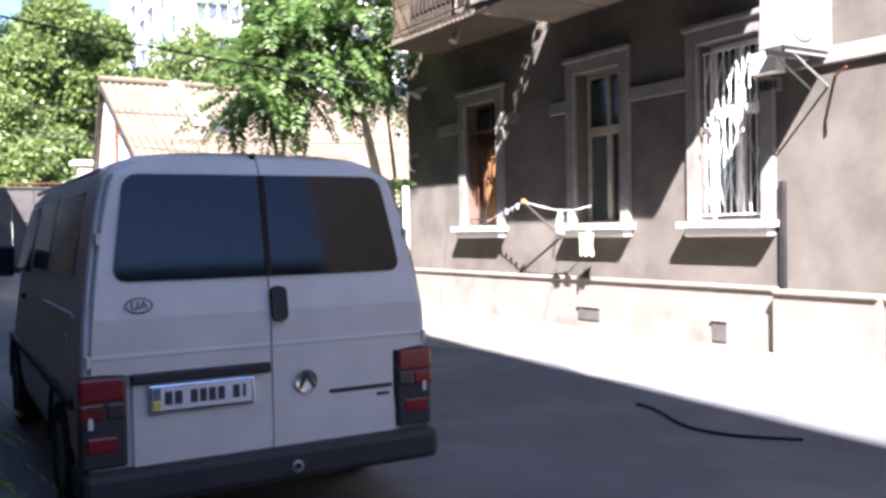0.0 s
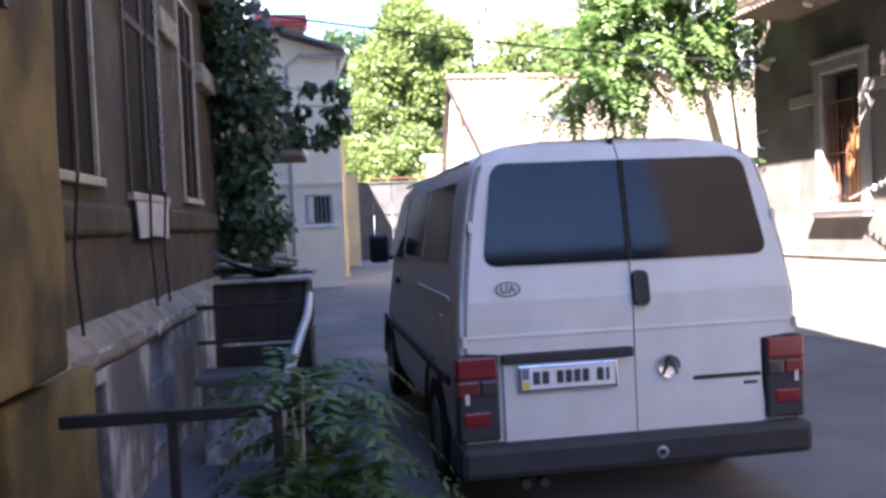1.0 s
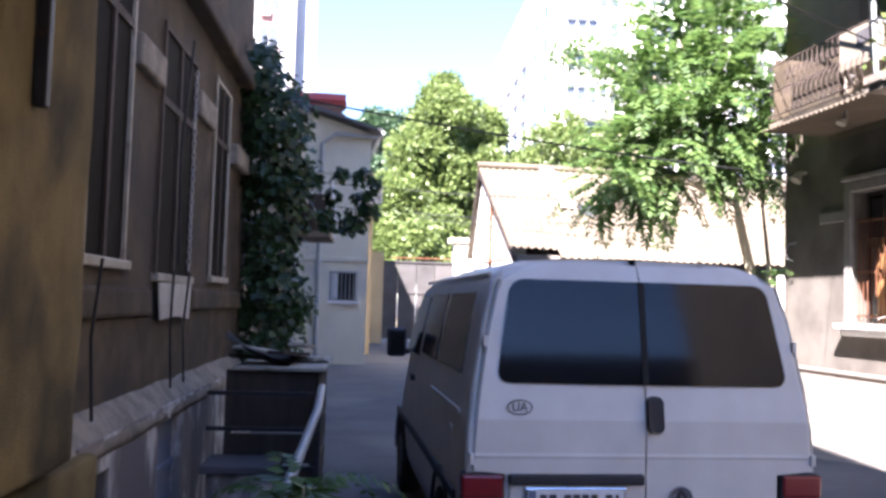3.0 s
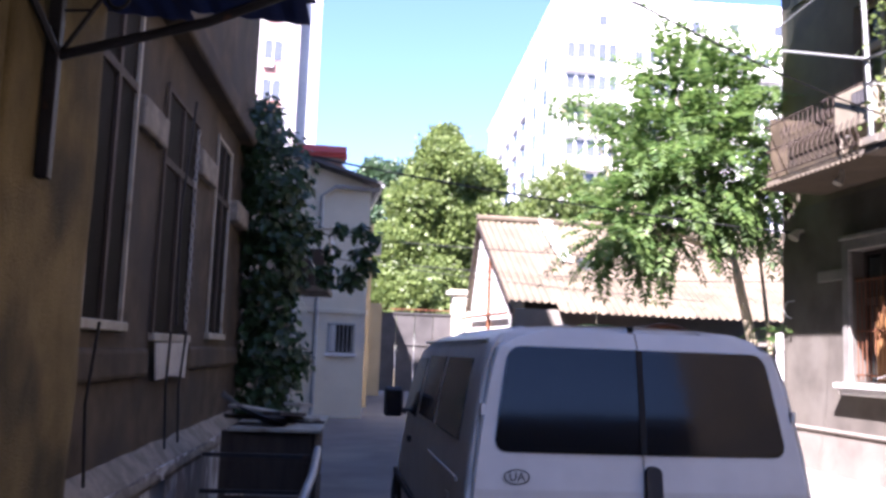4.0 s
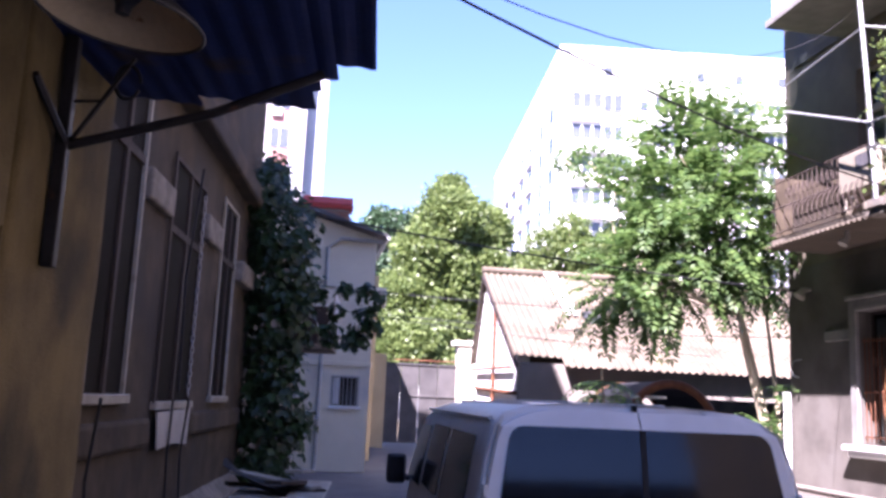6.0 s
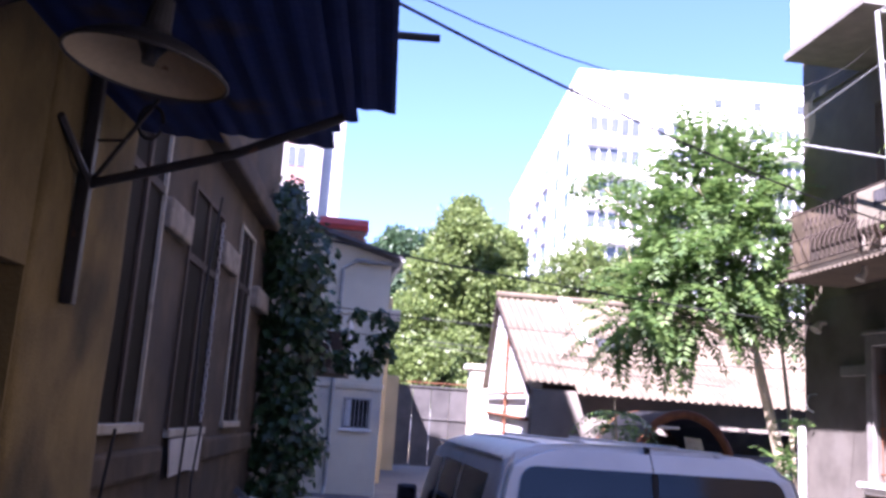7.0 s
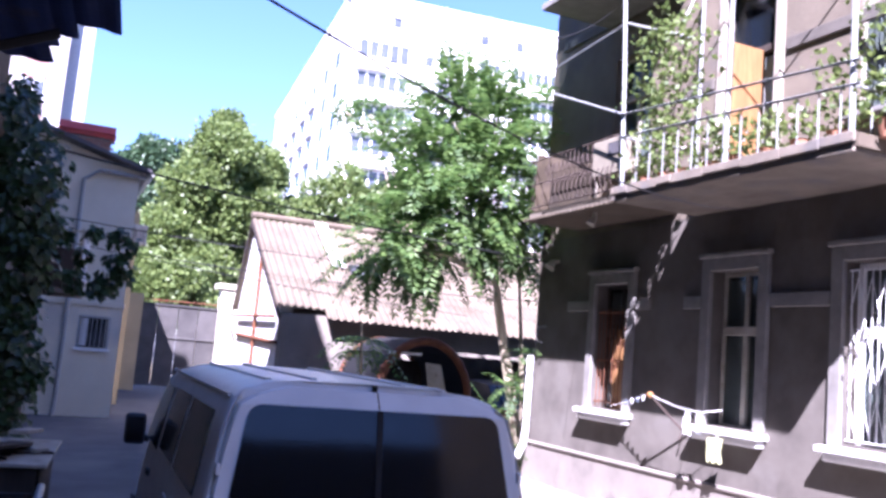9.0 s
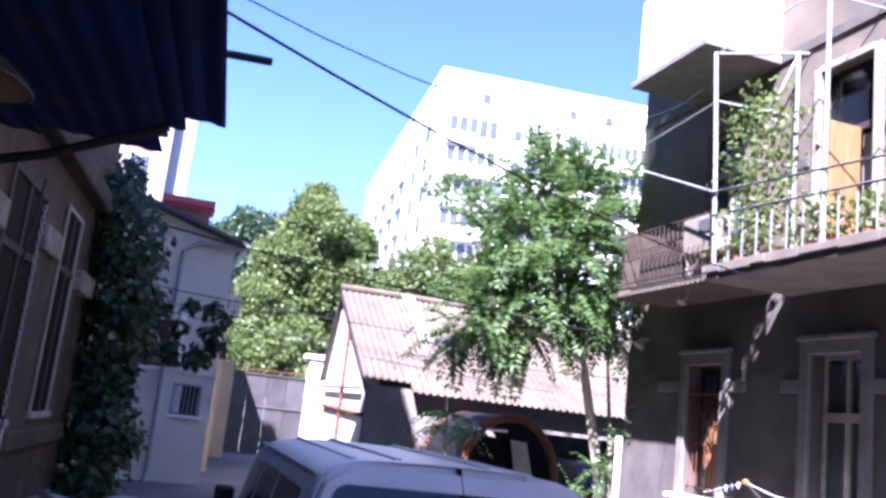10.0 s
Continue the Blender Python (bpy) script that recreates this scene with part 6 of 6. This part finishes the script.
p2 = [bm.verts.new((x, 19.8, z + 0.05)) for x, y, z in arc]
for k in range(len(arc) - 1):
    bm.faces.new((p1[k], p1[k + 1], p2[k + 1], p2[k]))
bmesh.ops.solidify(bm, geom=bm.faces[:], thickness=0.02)
part("sheeting", bm, M_plastic, ar)
part("back_panel", box(6.3, 8.2, 19.4, 19.45, 0.05, 2.0), M_darkwood, ar)
part("pale_tube", tube([(6.4, 16.95, 2.15), (7.12, 16.95, 2.16)], 0.028, 8), M_white, ar, "pale tube lamp across the arch")
part("leaning_board", prism([(7.62, 0.0), (8.1, 0.0), (7.55, 1.98), (7.2, 2.0)], 0, 0.04), M_dirtywhite, ar).matrix_basis = Matrix.Translation((0, 16.9, 0)) @ Matrix(((0, 1, 0, 0), (1, 0, 0, 0), (0, 0, 1, 0), (0, 0, 0, 1)))
# young tree in front of the shed
ys = thing("sapling", Matrix(), "young feather-leaved sapling growing before the shed", "plant")
part("stem", tube([(5.6, 16.0, 0.0), (5.55, 16.0, 1.3), (5.45, 16.0, 2.65)], [0.035, 0.03, 0.02], 8), M_bark, ys)
bm = bmesh.new()
rnd = random.Random(77)
for z, n in ((2.35, 8), (2.1, 7), (1.55, 10), (1.25, 8), (0.8, 6)):
    for i in range(n):
        a = 2 * math.pi * i / n + z
        pinnate(bm, Vector((5.5, 16.0, z)), Vector((math.cos(a), math.sin(a), 0.45)), rnd.uniform(0.75, 1.05), rnd, 10, 0.24)
part("leaves", bm, M_leaf, ys)

# parked dark car behind the tree
car = thing("car", Matrix.Translation((10.2, 17.6, ground_z(10.2, 17.6))), "dark parked car with red tail lamps behind the tree", "car")
part("body", prism([(0, 0.35), (0.05, 0.95), (0.25, 1.0), (0.6, 1.42), (1.8, 1.5), (2.6, 1.4), (3.2, 1.0), (4.1, 0.85), (4.2, 0.4)], -0.85, 0.85), M_car, car)
part("rear_window", prism([(0.28, 1.03), (0.58, 1.39), (0.56, 1.41), (0.25, 1.05)], -0.65, 0.65), M_tint, car)
for sgn in (-1, 1):
    part("tail_lamp", box(sgn * 0.6, sgn * 0.86, -0.02, 0.12, 0.7, 0.92, 0.02), M_redlens, car)
    for y in (0.8, 3.3):
        whl = part("wheel", lathe([(0.0, -0.09), (0.28, -0.09), (0.31, 0), (0.28, 0.09), (0.0, 0.09)], 20), M_rubber, car)
        whl.matrix_basis = Matrix.Translation((sgn * 0.78, y, 0.31)) @ Matrix.Rotation(radians(90), 4, "Y")

# ---- far buildings ----
def tower():
    m = Matrix.Translation((20.9, 72.0, 0)) @ Matrix.Rotation(radians(-5.5), 4, "Z")
    t = thing("tower_block", m, "tall white panel tower block in full sun", "building")
    part("wall", box(0, 32, 0, 48, -1, 32.9), M_apt, t)
    part("parapet", box(-0.15, 32.15, -0.15, 48.15, 32.9, 33.3), M_apt, t)
    wide = mesh_of("window", box(0, 4.6, -0.12, 0.06, 0, 1.55, 0.02), M_aptglass)
    mid = mesh_of("window", box(0, 2.1, -0.1, 0.06, 0, 1.5, 0.02), M_aptglass)
    small = mesh_of("window", box(0, 0.75, -0.06, 0.06, 0, 0.9, 0.02), M_aptglass)
    bar = mesh_of("window_bar", box(0, 0.16, -0.2, 0.0, -0.03, 1.6), M_apt)
    apron = mesh_of("balcony", box(-0.2, 5.0, -0.9, 0.0, -1.15, -0.05, 0.03), M_apt)
    apron2 = mesh_of("balcony", box(-0.2, 2.6, -0.6, 0.0, -1.1, -0.05, 0.03), M_apt)
    sidew = mesh_of("window", box(-0.05, 0.06, 0, 1.9, 0, 1.5, 0.02), M_aptglass)
    logg = mesh_of("loggia", box(-0.3, 0.0, 0, 3.4, -1.2, 0.1, 0.03), M_aptgrey)
    for r in range(9):
        z = 27.5 - 2.9 * r
        for x, me, n in ((0.9, wide, 5), (8.2, mid, 3), (12.1, mid, 3), (15.3, wide, 6), (20.8, wide, 6), (26, mid, 3)):
            wd = shared("window", me, t, Matrix.Translation((x, 0, z)))
            w = 4.6 if me is wide else 2.1
            for i in range(n + 1):
                shared("window_bar", bar, wd, Matrix.Translation((w * i / n - 0.08, 0, 0)))
            if me is wide and (r + int(x)) % 2:
                shared("balcony", apron, t, Matrix.Translation((x, 0, z)))
            elif r % 2 == 0:
                shared("balcony", apron2, t, Matrix.Translation((x - 0.1, 0, z)))
        shared("window", small, t, Matrix.Translation((7.0, 0, z + 0.2)))
        for y in (3.5, 9.0, 15.5, 21, 27, 33, 39, 44):
            shared("window", sidew, t, Matrix.Translation((0, y, z)))
            if y > 14:
                shared("loggia", logg, t, Matrix.Translation((0, y - 0.7, z)))
    for x in (3.8, 12.1, 15.6, 19.5):
        shared("window", small, t, Matrix.Translation((x, 0, 30.7)))


tower()


def pink_block():
    t = thing("apartment_house", Matrix.Translation((-7.2, 60, 0)), "distant pale apartment house with pink panels", "building")
    part("wall", box(0, 6.4, 0, 12, 0, 27), M_aptwarm, t)
    part("side_wall", box(6.4, 7.8, 1.0, 12, 0, 27), M_aptgrey, t)
    pm = mesh_of("pink_panel", box(4.0, 5.3, -0.08, 0, 0, 1.1, 0.01), M_pink)
    gm = mesh_of("pane", box(0.0, 0.56, -0.06, 0, 0, 1.35), M_aptglass)
    fm = mesh_of("window_frame", box(-0.06, 1.3, -0.03, 0.0, -0.06, 1.43), M_apt)
    for r in range(9):
        z = 1.0 + 2.75 * r
        shared("pink_panel", pm, t, Matrix.Translation((0, 0, z - 0.25)))
        wn2 = shared("window_frame", fm, t, Matrix.Translation((4.0, 0, z + 1.0)))
        for k in range(2):
            shared("pane", gm, wn2, Matrix.Translation((0.03 + 0.64 * k, -0.03, 0)))
        if r in (5, 7):
            part("cooling_unit", box(4.0, 4.7, -0.35, 0, z + 0.4, z + 0.9, 0.02), M_white, t)
    part("grey_strip", box(5.45, 6.0, -0.06, 0, 0, 27), M_aptgrey, t)


pink_block()
# made-up wall behind the camera; darkens the foot of the van window's reflection
solid("reflected_wall_south", box(-14, 20, -26, -25, -0.2, 10.2), M_ustucco, label="unseen wall added behind the camera as a dark reflection in the van glass", category="wall", kind="structure")

# ---- cables over the yard ----
def cable(a, b, sag, r=0.012, label="black cable strung across the yard"):
    a, b = Vector(a), Vector(b)
    pts = [a.lerp(b, k / 16) - Vector((0, 0, sag * 4 * (k / 16) * (1 - k / 16))) for k in range(17)]
    solid("cable", tube(pts, r, 6), M_cable, None, label, "cable", "overhead cables")


cable((-0.75, 11.0, 4.2), (8.2, 13.9, 4.0), 0.1, 0.014)
cable((-0.5, 21.9, 4.6), (9.5, 19.9, 4.2), 0.12)
cable((-0.5, 21.9, 4.1), (9.5, 19.9, 3.2), 0.1, 0.01)
cable((1.7, 22.0, 3.95), (12, 20, 3.8), 0.15, 0.012)
cable((-1.2, 2.34, 3.65), (8.2, 8.9, 4.38), 0.39, 0.0065, "black supply cable sagging from the eave to the facing house")
cable((-1.2, 2.34, 3.67), (8.22, 11.95, 8.4), 1.0, 0.004)

# hose lying on the lane
pts = [(5.52 + 0.2 * math.cos(5.2 * u) + 0.12 * u, 5.95 - 1.75 * u + 0.22 * max(0.0, u - 0.75), 0) for u in [k / 24 for k in range(25)]]
pts = [(x, y, ground_z(x, y) + 0.014) for x, y, _ in pts]
solid("hose", tube(pts, 0.013, 6), M_rubber, label="black rubber hose lying on the asphalt", category="hose", smooth=True)

# balcony plants
def planter(y, x, h, n, seed, flower, label):
    rnd = random.Random(seed)
    t = thing("potted_plant", Matrix.Translation((x, y, BZ)), label, "plant", "balcony plants")
    part("pot", lathe([(0.0, 0.0), (0.08, 0.0), (0.11, 0.17), (0.12, 0.18), (0.1, 0.18), (0.0, 0.16)], 14), M_pot, t)
    bm, fl = bmesh.new(), bmesh.new()
    for _ in range(n):
        p = Vector((rnd.gauss(0, 0.13), rnd.gauss(0, 0.2), 0.15 + h * rnd.random()))
        d = rand_dir(rnd, -0.2)
        leaf_quad(bm, p, d, d.cross(rand_dir(rnd)).normalized(), rnd.uniform(0.06, 0.12), 0.035)
        if flower and rnd.random() < 0.12:
            d = rand_dir(rnd)
            leaf_quad(fl, p + Vector((-0.05, 0, 0)), d, d.cross(rand_dir(rnd)).normalized(), 0.06, 0.035)
    part("leaves", bm, M_farleaf, t)
    if flower:
        tagged(part("blossom", fl, M_flower, t), kind="stuff")
    else:
        fl.free()


for y, h, n, f in ((9.75, 2.2, 500, False), (9.35, 2.3, 520, False), (9.0, 1.9, 260, False), (8.5, 0.55, 160, True), (8.1, 0.5, 150, True), (7.6, 0.45, 110, True), (7.1, 0.4, 90, True), (6.6, 0.9, 160, False), (6.0, 1.7, 420, False)):
    planter(y, 7.15, h, n, int(y * 10), f, "flowering pot plant on the balcony edge" if f else "tall climbing bean plant on the balcony")
